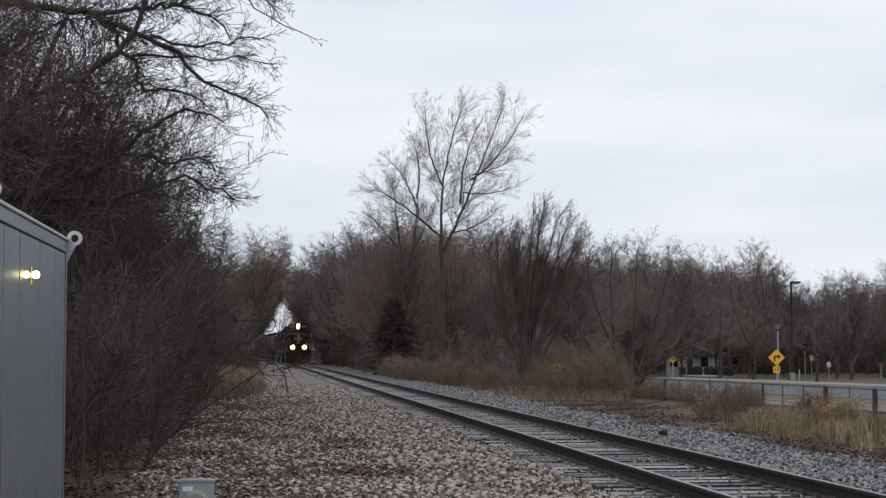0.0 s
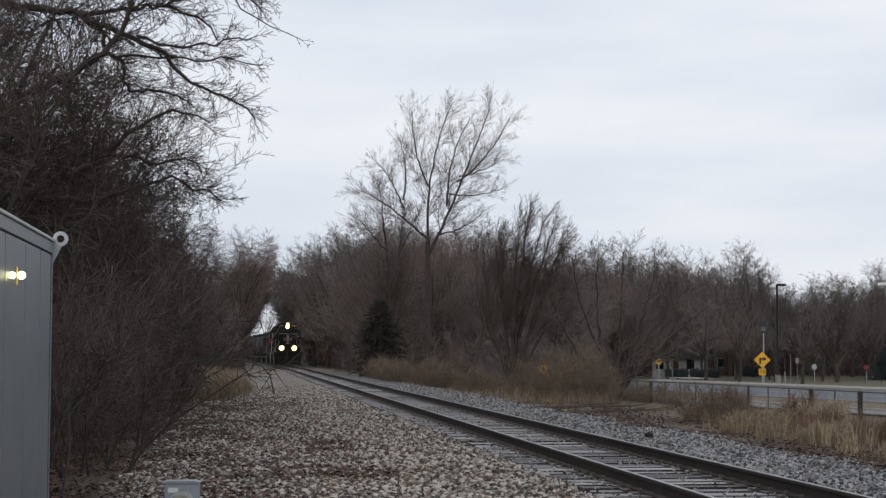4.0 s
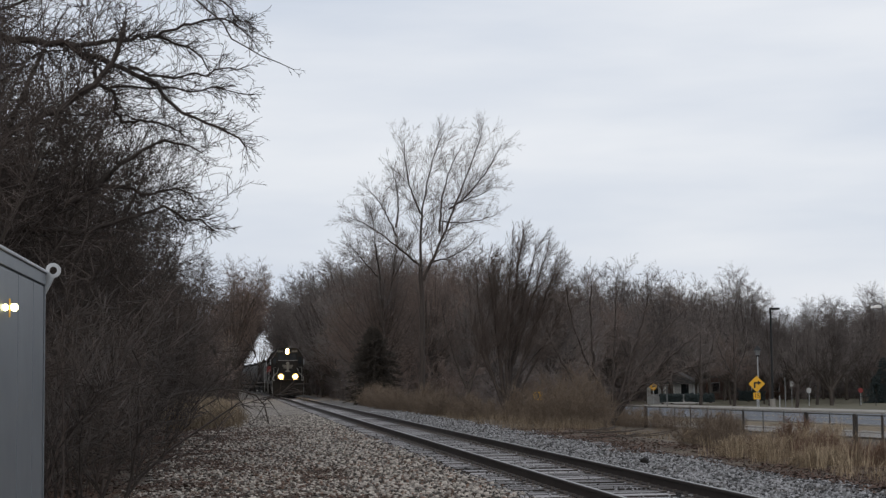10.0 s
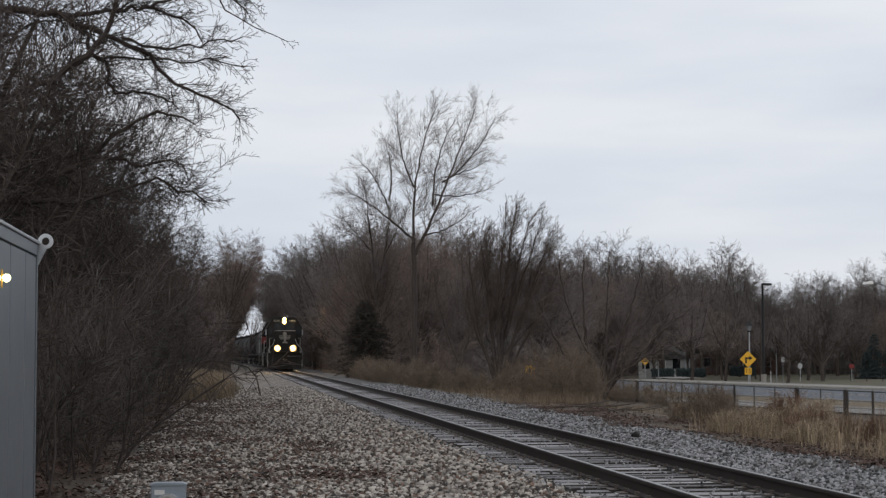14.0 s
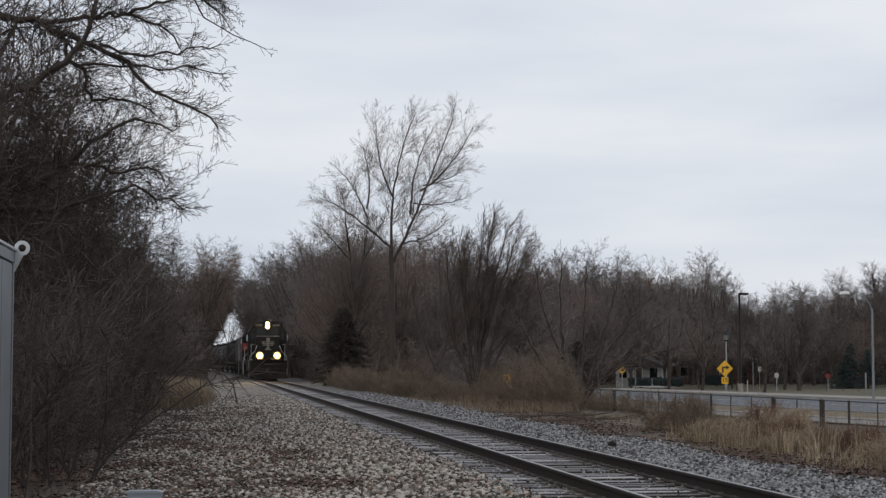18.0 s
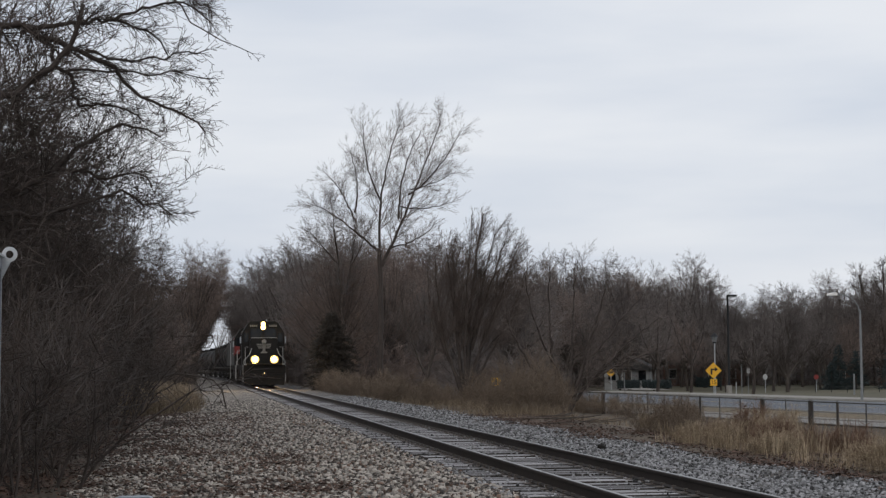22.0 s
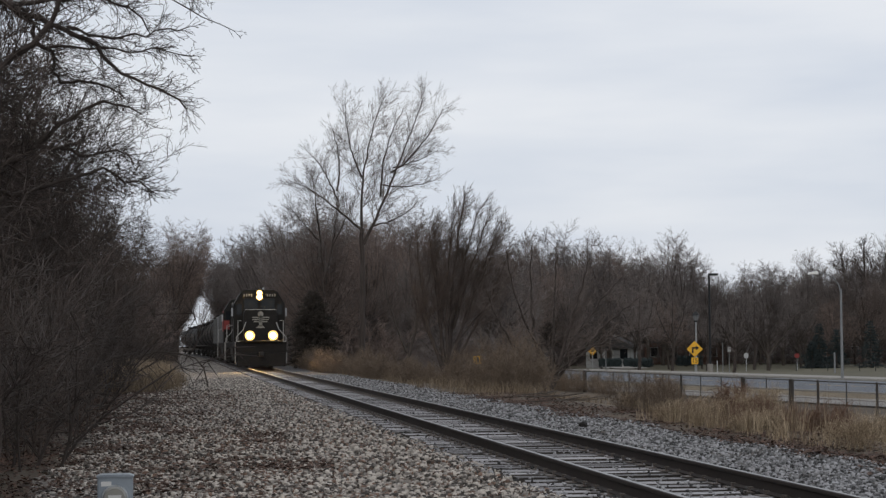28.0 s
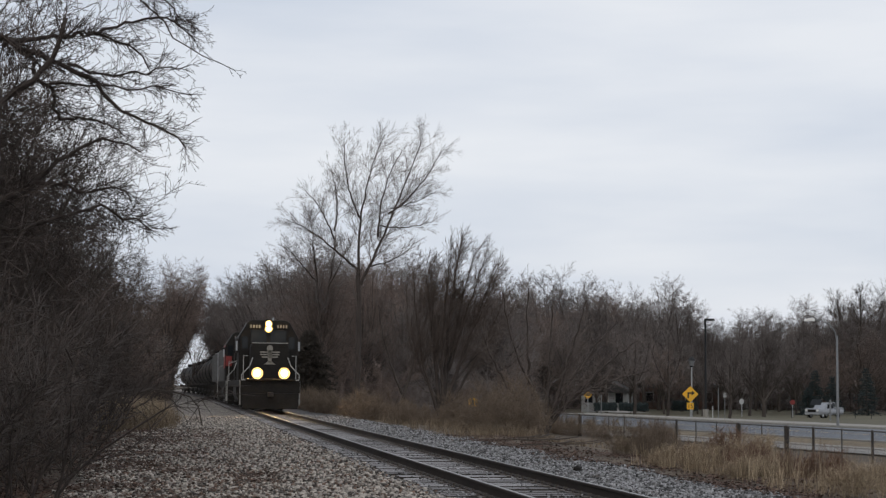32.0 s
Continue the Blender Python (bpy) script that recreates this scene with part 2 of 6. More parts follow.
def part(name, bm, mat, parent=None, label="", smooth=False):
    me = bpy.data.meshes.new(name)
    bmesh.ops.recalc_face_normals(bm, faces=bm.faces[:])
    bm.to_mesh(me)
    bm.free()
    me.materials.append(mat)
    if smooth:
        me.polygons.foreach_set("use_smooth", [True] * len(me.polygons))
    ob = new(name, me)
    if parent:
        ob.parent = parent
    return tagged(ob, label)


def thing(name, label, category, m=None, group="", kind=""):
    ob = new(name)
    ob.empty_display_size = 0.2
    if m is not None:
        ob.matrix_basis = m
    return tagged(ob, label, category, group, kind)


def block(x0, x1, y0, y1, z0, z1, bevel=0.0, bm=None):
    own = bmesh.new()
    bmesh.ops.create_cube(own, size=1, matrix=Matrix.LocRotScale(((x0 + x1) / 2, (y0 + y1) / 2, (z0 + z1) / 2), None, (abs(x1 - x0), abs(y1 - y0), abs(z1 - z0))))
    if bevel:
        bmesh.ops.bevel(own, geom=own.edges[:], offset=bevel, segments=2, profile=0.5, affect="EDGES")
    return merge(bm, own)


def merge(bm, own):
    if bm is None:
        return own
    me = bpy.data.meshes.new("tmp")
    own.to_mesh(me)
    own.free()
    bm.from_mesh(me)
    bpy.data.meshes.remove(me)
    return bm


def rod(p, q, r, r2=None, sides=8, bm=None, caps=True):
    p, q = Vector(p), Vector(q)
    own = bmesh.new()
    m = Matrix.Translation((p + q) / 2) @ (q - p).to_track_quat("Z", "Y").to_matrix().to_4x4()
    bmesh.ops.create_cone(own, cap_ends=caps, segments=sides, radius1=r, radius2=r if r2 is None else r2, depth=(q - p).length, matrix=m)
    return merge(bm, own)


def bent(points, r, sides=8, bm=None):
    """One tube along the given bends."""
    bm = bmesh.new() if bm is None else bm
    pts = [Vector(p) for p in points]
    rings = []
    for i, p in enumerate(pts):
        d = (pts[min(i + 1, len(pts) - 1)] - pts[max(i - 1, 0)]).normalized()
        u = d.cross(Vector((0, 0, 1)) if abs(d.z) < 0.9 else Vector((1, 0, 0))).normalized()
        if rings and u.dot(last) < 0:
            u = -u
        last = u
        w = d.cross(u)
        rings.append([bm.verts.new(p + (u * math.cos(2 * math.pi * k / sides) + w * math.sin(2 * math.pi * k / sides)) * r) for k in range(sides)])
    for g, h in zip(rings, rings[1:]):
        for k in range(sides):
            bm.faces.new((g[k], g[(k + 1) % sides], h[(k + 1) % sides], h[k]))
    bm.faces.new(rings[0])
    bm.faces.new(rings[-1][::-1])
    return bm


def prism(outline, y0, y1, bevel=0.0, bm=None):
    """An outline in x and z, drawn out along y."""
    own = bmesh.new()
    a = [own.verts.new((x, y0, z)) for x, z in outline]
    b = [own.verts.new((x, y1, z)) for x, z in outline]
    own.faces.new(a)
    own.faces.new(b[::-1])
    k = len(outline)
    for i in range(k):
        own.faces.new((a[i], b[i], b[(i + 1) % k], a[(i + 1) % k]))
    if bevel:
        bmesh.ops.bevel(own, geom=own.edges[:], offset=bevel, segments=2, profile=0.5, affect="EDGES")
    return merge(bm, own)


def tubes(segs, sides=3):
    """Vertices and faces of open tapered tubes; segs: rows of p, q, r at p, r at q."""
    a = np.array(segs, dtype=np.float64).reshape(-1, 8)
    p, q, rp, rq = a[:, 0:3], a[:, 3:6], a[:, 6], a[:, 7]
    d = q - p
    d /= np.maximum(np.linalg.norm(d, axis=1, keepdims=True), 1e-6)
    ref = np.where(np.abs(d[:, 2:3]) > 0.9, [[1.0, 0, 0]], [[0, 0, 1.0]])
    u = np.cross(d, ref)
    u /= np.maximum(np.linalg.norm(u, axis=1, keepdims=True), 1e-6)
    w = np.cross(d, u)
    rings = []
    for c, r in ((p, rp), (q, rq)):
        for k in range(sides):
            t = 2 * math.pi * k / sides
            rings.append(c + (u * math.cos(t) + w * math.sin(t)) * r[:, None])
    v = np.stack(rings, 1).reshape(-1, 3)
    base = np.arange(len(a))[:, None] * 2 * sides
    f = np.concatenate([np.stack([base[:, 0] + k, base[:, 0] + (k + 1) % sides, base[:, 0] + sides + (k + 1) % sides, base[:, 0] + sides + k], 1) for k in range(sides)])
    return v, f


def spikes(rng, segs, per_metre, length, r, wind=0.0, up=0.12, slim=False):
    """Fine twigs that stand off the given pieces, as slim three-sided points."""
    a = np.array(segs, dtype=np.float64).reshape(-1, 8)
    d = a[:, 3:6] - a[:, 0:3]
    ln = np.linalg.norm(d, axis=1)
    n = np.maximum(1, (ln * per_metre + rng.random(len(a))).astype(int))
    i = np.repeat(np.arange(len(a)), n)
    p = a[i, 0:3] + d[i] * rng.random((len(i), 1))
    e = d[i] / np.maximum(ln[i], 1e-6)[:, None] * 0.7 + rng.normal(0, 0.75, (len(i), 3)) + [wind, 0, up]
    e /= np.linalg.norm(e, axis=1, keepdims=True)
    q = p + e * (length * rng.uniform(0.45, 1.15, (len(i), 1)))
    ref = np.where(np.abs(e[:, 2:3]) > 0.9, [[1.0, 0, 0]], [[0, 0, 1.0]])
    u = np.cross(e, ref)
    u *= r / np.linalg.norm(u, axis=1, keepdims=True)
    w = np.cross(e, u)
    if slim:
        a = rng.uniform(0, 3.14, (len(i), 1))
        u = u * np.cos(a) + w * np.sin(a)
        v = np.stack([p + u, p - u, q], 1).reshape(-1, 3)
        return v, np.arange(len(i) * 3).reshape(-1, 3)
    v = np.stack([p + u, p - u * 0.5 + w * 0.87, p - u * 0.5 - w * 0.87, q], 1).reshape(-1, 3)
    b = np.arange(len(i))[:, None] * 4
    return v, np.concatenate([b + [[0, 1, 3]], b + [[1, 2, 3]], b + [[2, 0, 3]]])


def twigs(name, segs, fuzz, seed, mat, parent=None, wind=0.0, slim=False):
    """The fine part of a crown: thin tubes (as triangles) and the twigs on them. fuzz: twigs a metre, their length and radius."""
    v, f = tubes(segs, 3)
    f = np.concatenate([f[:, [0, 1, 2]], f[:, [0, 2, 3]]])
    v2, f2 = spikes(np.random.default_rng(seed), segs, *fuzz, wind=wind, slim=slim)
    return quads(name, np.concatenate([v, v2]), np.concatenate([f, f2 + len(v)]), mat, parent)


def quads(name, v, f, mat, parent=None, label="", smooth=False):
    """A mesh from arrays of vertices and four- or three-cornered faces."""
    me = bpy.data.meshes.new(name)
    k = f.shape[1]
    me.vertices.add(len(v))
    me.vertices.foreach_set("co", np.asarray(v, dtype=np.float32).ravel())
    me.loops.add(f.size)
    me.loops.foreach_set("vertex_index", np.asarray(f, dtype=np.int32).ravel())
    me.polygons.add(len(f))
    me.polygons.foreach_set("loop_start", np.arange(0, f.size, k, dtype=np.int32))
    if smooth:
        me.polygons.foreach_set("use_smooth", np.ones(len(f), dtype=bool))
    me.update(calc_edges=True)
    me.materials.append(mat)
    ob = new(name, me)
    if parent:
        ob.parent = parent
    return tagged(ob, label)


# ---------------------------------------------------------------- plan
def plan(x, y):
    """From the sketch plan, drawn in paces, to metres."""
    return 1.014 * x, 0.174 * x + 1.4434 * y


def paces(x, y):
    """The reverse of plan()."""
    u = x / 1.014
    return u, (y - 0.174 * u) / 1.4434


def bend(y):
    """How far the line has swung aside at y; straight as far as the trees meet over it."""
    d = min(max(y, 205.0), 300.0) - 205.0
    return -2.6e-4 * d * d - 0.0494 * max(0.0, y - 300.0)


def spot(x, y, z, rx=0, ry=0, rz=0):
    """A pose at a place of the sketch plan."""
    return pose(*plan(x, y), z, rx, ry, rz)


# ---------------------------------------------------------------- ground
def smooth_step(a, b, x):
    t = min(1.0, max(0.0, (x - a) / (b - a)))
    return t * t * (3 - 2 * t)


def ground_z(x, y):
    u, w = paces(x, y)
    z = -1.25 * smooth_step(11.0, 19.0, x) - 0.4 * smooth_step(58, 68, u + 0.24 * (w - 73.3))
    z += 0.5 * smooth_step(-3.0, -9.0, x)
    return z + 0.04 * noise.noise(Vector((x * 0.35, y * 0.35, 0)))


def sheet(name, xs, ys, height, mat, label="", category="", kind="structure"):
    v = [(x, y, height(x, y)) for y in ys for x in xs]
    w = len(xs)
    f = [(j * w + i, j * w + i + 1, (j + 1) * w + i + 1, (j + 1) * w + i) for j in range(len(ys) - 1) for i in range(w - 1)]
    ob = raw(name, v, f, mat, smooth=True)
    return tagged(ob, label, category, "", kind)


gx = [-3000, -900, -300, -120, -60] + [-40 + 2 * i for i in range(14)] + [-12 + 0.8 * i for i in range(44)] + [24 + 4 * i for i in range(26)] + [160, 260, 500, 1200, 3000]
gy = [-3000, -600, -100, -30, -10, 0] + [4 + 1.2 * i for i in range(60)] + [78 + 5 * i for i in range(50)] + [335, 380, 450, 800, 1600, 4500]
sheet("ground", gx, gy, lambda x, y: ground_z(x, y) - 0.03, EARTH, "brown winter earth with dead grass beside the railway", "ground")


def strip_height(x, y):
    """The stone bed: level, with a low shoulder under the track and feathered edges."""
    edge_l = -1.55 + 0.35 * noise.noise(Vector((3.1, y * 0.3, 0))) + 1.2 * smooth_step(55, 87, y) + 1.0 * smooth_step(87, 159, y)
    edge_r = 9.6 + 0.4 * noise.noise(Vector((7.7, y * 0.25, 0)))
    z = 0.035 * noise.noise(Vector((x * 0.9, y * 0.5, 2.0))) + 0.04 * math.exp(-((x - 3.5) / 0.7) ** 2) + 0.04 * math.exp(-((x - 6.9) / 0.6) ** 2)
    return z - 0.25 * (1 - smooth_step(edge_l - 0.7, edge_l + 0.1, x)) - 0.25 * smooth_step(edge_r - 0.3, edge_r + 0.9, x)


by = [-8 + 0.5 * i for i in range(190)] + [87 + 4 * i for i in range(120)] + [580, 620]
sheet("gravel_bed", [-4 + 0.25 * i for i in range(39)], by, strip_height, GRAVEL, "tan crushed limestone gravel beside the track", "gravel")
sheet("ballast_bed", [5.5 + 0.25 * i for i in range(28)], by, lambda x, y: strip_height(x, y) + 0.004, BALLAST, "grey track ballast of crushed stone", "ballast")


def stones(name, count, x0, x1, y0, y1, size, mat, label, seed, keep=lambda x, y: True, lift=0.0):
    """Loose angular stones, thicker towards the near end."""
    rng = np.random.default_rng(seed)
    cube = np.array([(x, y, z) for x in (-1, 1) for y in (-1, 1) for z in (-1, 1)], dtype=float)
    face = np.array([(0, 1, 3, 2), (4, 6, 7, 5), (0, 4, 5, 1), (2, 3, 7, 6), (0, 2, 6, 4), (1, 5, 7, 3)])
    pts = []
    while len(pts) < count:
        x, y = rng.uniform(x0, x1), y0 + (y1 - y0) * rng.random() ** 2.0
        if keep(x, y):
            pts.append((x, y, strip_height(x, y) + lift))
    c = np.array(pts)
    s = size * rng.uniform(0.45, 1.25, (count, 1, 1)) * rng.uniform(0.6, 1.2, (count, 1, 3))
    v = cube[None] * s * rng.uniform(0.55, 1.1, (count, 8, 3))
    a, b = rng.uniform(0, 6.283, count), rng.uniform(-0.6, 0.6, count)
    ca, sa, cb, sb = np.cos(a)[:, None], np.sin(a)[:, None], np.cos(b)[:, None], np.sin(b)[:, None]
    y2, z2 = v[..., 1] * cb - v[..., 2] * sb, v[..., 1] * sb + v[..., 2] * cb
    v = np.stack([v[..., 0] * ca - y2 * sa, v[..., 0] * sa + y2 * ca, z2], -1) + c[:, None, :]
    f = (face[None] + (np.arange(count) * 8)[:, None, None]).reshape(-1, 4)
    ob = quads(name, v.reshape(-1, 3), f, mat)
    return tagged(ob, label, "gravel", "", "stuff")


def left_bed(x, y):
    return x > -1.65 + 0.3 * math.sin(y * 0.7)


stones("gravel_stones", 32000, -2.2, 4.0, 15.5, 85, 0.027, STONE, "loose tan limestone gravel stones", 11, left_bed, 0.008)
stones("brown_stones", 7000, -2.2, 4.0, 15.5, 62, 0.023, STONE_BROWN, "loose brown and rusty gravel stones", 14, left_bed, 0.010)
stones("ballast_stones", 24000, 6.5, 10.0, 14.5, 92, 0.021, STONE_GREY, "loose grey ballast stones beside the rail", 12, lift=0.01)
stones("strip_stones", 5000, 9.3, 11.4, 16, 66, 0.017, STONE_BROWN, "brown dirt lumps and stones beside the ballast", 15, lift=0.008)
stones("crib_stones", 11000, 3.8, 6.7, 14.0, 60, 0.022, STONE_GREY, "ballast stones between the ties", 13, lift=0.014)


stones("stray_stones", 1500, 3.9, 6.6, 14.0, 50, 0.016, STONE_GREY, "small stones kicked up onto the ties", 16, lift=0.085)


# ---------------------------------------------------------------- track
def rail_profile():
    """Half of a flat-bottom rail's section, mirrored."""
    half = [(0.073, 0.0), (0.073, 0.012), (0.012, 0.028), (0.009, 0.122), (0.036, 0.134), (0.036, 0.160), (0.030, 0.170)]
    return half + [(-x, z) for x, z in half[::-1]]


def sweep(outline, ys):
    """An outline in x and z, carried along the line."""
    bm = bmesh.new()
    rows = [[bm.verts.new((x + bend(y), y, z)) for x, z in outline] for y in ys]
    k = len(outline)
    for a, b in zip(rows, rows[1:]):
        for i in range(k):
            bm.faces.new((a[i], b[i], b[(i + 1) % k], a[(i + 1) % k]))
    bm.faces.new(rows[0])
    bm.faces.new(rows[-1][::-1])
    return bm


def build_track():
    track = thing("railway_track", "straight railway track on weathered wooden ties", "track", kind="structure")
    z0 = RAIL_TOP - 0.17
    for side in (-1, 1):
        x = TRACK_X + side * GAUGE / 2
        ys = [-10] + [205 + 9 * i for i in range(46)]
        rail = part("rail", sweep([(x + a, z0 + b) for a, b in rail_profile()], ys), RAIL_SIDE, track, "rusty brown steel rail")
        part("rail_head", sweep([(x - 0.029, RAIL_TOP - 0.003), (x - 0.026, RAIL_TOP + 0.001), (x + 0.026, RAIL_TOP + 0.001), (x + 0.029, RAIL_TOP - 0.003)], ys), RAIL_HEAD, rail, "bright worn running surface")
    rng = random.Random(5)
    own = block(-1.3, 1.3, -0.115, 0.115, -0.17, 0, 0.012)
    shapes = []
    for k in range(4):
        me = bpy.data.meshes.new("tie")
        bm = own.copy()
        for vert in bm.verts:
            vert.co += Vector((rng.uniform(-0.03, 0.03) if abs(vert.co.x) > 1 else 0, rng.uniform(-0.008, 0.008), rng.uniform(-0.006, 0.004)))
        bm.normal_update()
        # Bleached top faces; the sides take the timber with gap shade painted in.
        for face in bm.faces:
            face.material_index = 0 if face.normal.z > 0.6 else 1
        bm.to_mesh(me)
        bm.free()
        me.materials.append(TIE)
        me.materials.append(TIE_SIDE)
        shapes.append(me)
    own.free()
    plate = part("tie_plate", block(-0.17, 0.17, -0.095, 0.095, 0, 0.014, 0.004), STEEL, track)
    bm = block(-0.105, -0.085, -0.05, -0.03, 0, 0.05)
    block(-0.112, -0.06, -0.056, -0.024, 0.045, 0.06, 0, bm)
    block(0.085, 0.105, 0.03, 0.05, 0, 0.05, 0, bm)
    block(0.06, 0.112, 0.024, 0.056, 0.045, 0.06, 0, bm)
    spike = part("rail_spikes", bm, STEEL, track)
    first = True
    far_v, far_f = [], []
    for i in range(1180):
        y = 9.0 + i * 0.505 + rng.uniform(-0.03, 0.03)
        m = pose(TRACK_X + bend(y) + rng.uniform(-0.04, 0.04), y, z0 - 0.012 + rng.uniform(-0.012, 0.004), 0, 0, rng.uniform(-0.8, 0.8))
        if i < 300:
            tie = new("tie", shapes[i % 4])
            tie.parent, tie.matrix_basis = track, m
            if 13 < y < 62:
                for side in (-1, 1):
                    for ob in (plate, spike):
                        if first or ob is plate or y < 44:
                            c = ob.copy()
                            scene.collection.objects.link(c)
                            c.matrix_basis = pose(TRACK_X + side * GAUGE / 2, y, z0 - 0.012)
        else:
            b = len(far_v)
            far_v += [tuple(m @ Vector((x, yy, z))) for x in (-1.3, 1.3) for yy in (-0.115, 0.115) for z in (-0.17, 0)]
            far_f += [tuple(b + k for k in q) for q in ((0, 1, 3, 2), (4, 6, 7, 5), (0, 4, 5, 1), (2, 3, 7, 6), (1, 5, 7, 3))]
    plate.matrix_basis = pose(TRACK_X - GAUGE / 2, 1.0, z0 - 0.012)
    spike.matrix_basis = pose(TRACK_X - GAUGE / 2, 1.0, z0 - 0.012)
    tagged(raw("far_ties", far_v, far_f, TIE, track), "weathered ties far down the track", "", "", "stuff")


# ---------------------------------------------------------------- trees
def grow(rng, p, d, length, r, level, out, rule):
    """Adds a branch and all that grows from it to out, as tapered pieces."""
    steps = rule["steps"][level]
    wob, up, wind = rule["wobble"][level], rule["up"][level], rule["wind"]
    n_child = rule["children"][level] if level < len(rule["children"]) else 0
    step = length / steps
    tip = r * rule["taper"][level]
    kids = []
    bare = rule["bare"][level]
    for i in range(steps):
        d = (d + Vector((rng.gauss(0, wob) + wind * (i / steps), rng.gauss(0, wob), rng.gauss(0, wob) + up))).normalized()
        q = p + d * step
        ra, rb = r + (tip - r) * i / steps, r + (tip - r) * (i + 1) / steps
        out.append((level, p.x, p.y, p.z, q.x, q.y, q.z, ra, rb))
        for _ in range(3):
            if n_child and (i + 1) / steps > bare and rng.random() < n_child / (steps * (1 - bare)) / 3:
                kids.append((p.lerp(q, rng.random()), d.copy(), rb, (i + 1) / steps))
        p = q
    if level + 1 < len(rule["steps"]):
        kids.append((p, d.copy(), tip, 1.0))
        for q, dd, rr, at in kids:
            side = dd.orthogonal().normalized()
            side.rotate(Matrix.Rotation(rng.uniform(0, 6.283), 3, dd))
            ang = radians(rng.uniform(*rule["angle"][level])) * (0.35 if at == 1.0 else 1.0)
            nd = dd * math.cos(ang) + side * math.sin(ang)
            k = rule["ratio"][level] * rng.uniform(0.65, 1.2) * (1.0 - rule["cone"][level] * at)
            grow(rng, q, nd.normalized(), length * k, max(rr * rule["thin"][level], rule["min_r"]), level + 1, out, rule)


def rule_of(**over):
    r = dict(steps=(7, 6, 5, 4, 3), wobble=(0.05, 0.13, 0.18, 0.22, 0.25), up=(0.03, 0.06, 0.05, 0.04, 0.03), wind=0.0, children=(9, 6, 6, 4), taper=(0.45, 0.4, 0.4, 0.5, 0.6),
             bare=(0.3, 0.15, 0.1, 0.1, 0.1), angle=((30, 60), (30, 60), (30, 65), (30, 65)), ratio=(0.55, 0.55, 0.55, 0.6), cone=(0.35, 0.3, 0.2, 0.1), thin=(0.6, 0.6, 0.6, 0.65), min_r=0.006, fuzz=(3.0, 0.5, 0.005))
    r.update(over)
    return r


def arc(a, b, bow=(0.0, 0.0, 0.0), n=6):
    """Bends of a limb from a to b that swings out by bow at its middle."""
    a, b, c = np.array(a, float), np.array(b, float), np.array(bow, float)
    t = np.linspace(0, 1, n)[:, None]
    return a * (1 - t) + b * t + c * 4 * t * (1 - t)


def unit(v):
    return v / np.maximum(np.linalg.norm(v, axis=1, keepdims=True), 1e-9)


def along(line, u):
    """Places and headings at shares u of a line of bends."""
    s = np.concatenate([[0], np.cumsum(np.linalg.norm(np.diff(line, axis=0), axis=1))])
    at = u * s[-1]
    k = np.clip(np.searchsorted(s, at, "right") - 1, 0, len(line) - 2)
    return np.stack([np.interp(at, s, line[:, j]) for j in range(3)], 1), unit(line[k + 1] - line[k]), s[-1]


def fork(g, d, low, high):
    """Headings that leave d by low to high degrees, to all sides."""
    side = g.normal(0, 1, d.shape)
    side = unit(side - d * (side * d).sum(1, keepdims=True))
    t = np.radians(g.uniform(low, high, (len(d), 1)))
    return d * np.cos(t) + side * np.sin(t)


def spray(g, P, D, L, R, levels, pull):
    """Branches that divide level by level. levels: steps, wobble, side branches a metre, angles, share of length, share of girth.
    Returns the tapered pieces and, for the last level, the twigs' feet, tips and radii."""
    pull = np.array(pull, float)
    segs = []
    for steps, wob, per_metre, low, high, share, slim in levels:
        n = len(P)
        X, W = [P], []
        for k in range(steps):
            D = unit(D + g.normal(0, wob, (n, 3)) + pull)
            P = P + D * (L / steps)[:, None]
            X.append(P)
            W.append(D)
            r0, r1 = R * (1 - 0.62 * k / steps), R * (1 - 0.62 * (k + 1) / steps)
            segs.append(np.concatenate([X[-2], X[-1], r0[:, None], r1[:, None]], 1))
        X, W = np.stack(X), np.stack(W)
        i = np.repeat(np.arange(n), (L * per_metre + g.random(n)).astype(int) + 1)
        t = 0.08 + 0.92 * g.random(len(i))
        k = np.minimum((t * steps).astype(int), steps - 1)
        f = (t * steps - k)[:, None]
        P = X[k, i] * (1 - f) + X[k + 1, i] * f
        D = fork(g, W[k, i], low, high)
        L = share * L[i] * (1.1 - 0.6 * t) * g.uniform(0.6, 1.25, len(i))
        R = R[i] * (1 - 0.6 * t) * slim
    D = unit(D + pull * 2)
    return np.concatenate(segs), P, P + D * L[:, None], R


def crown_mesh(name, g, segs, P, Q, R, least, mat, parent):
    """The fine part of a crown as one mesh: thin three-sided branches and pointed flat twigs."""
    segs = segs.copy()
    segs[:, 6:8] = np.maximum(segs[:, 6:8], least)
    v, f = tubes(segs, 3)
    f = np.concatenate([f[:, [0, 1, 2]], f[:, [0, 2, 3]]])
    e = unit(Q - P)
    side = g.normal(0, 1, e.shape)
    side = unit(side - e * (side * e).sum(1, keepdims=True)) * np.maximum(R, least)[:, None]
    v2 = np.stack([P + side, P - side, Q], 1).reshape(-1, 3)
    return quads(name, np.concatenate([v, v2]), np.concatenate([f, np.arange(len(v2)).reshape(-1, 3) + len(v)]), mat, parent)


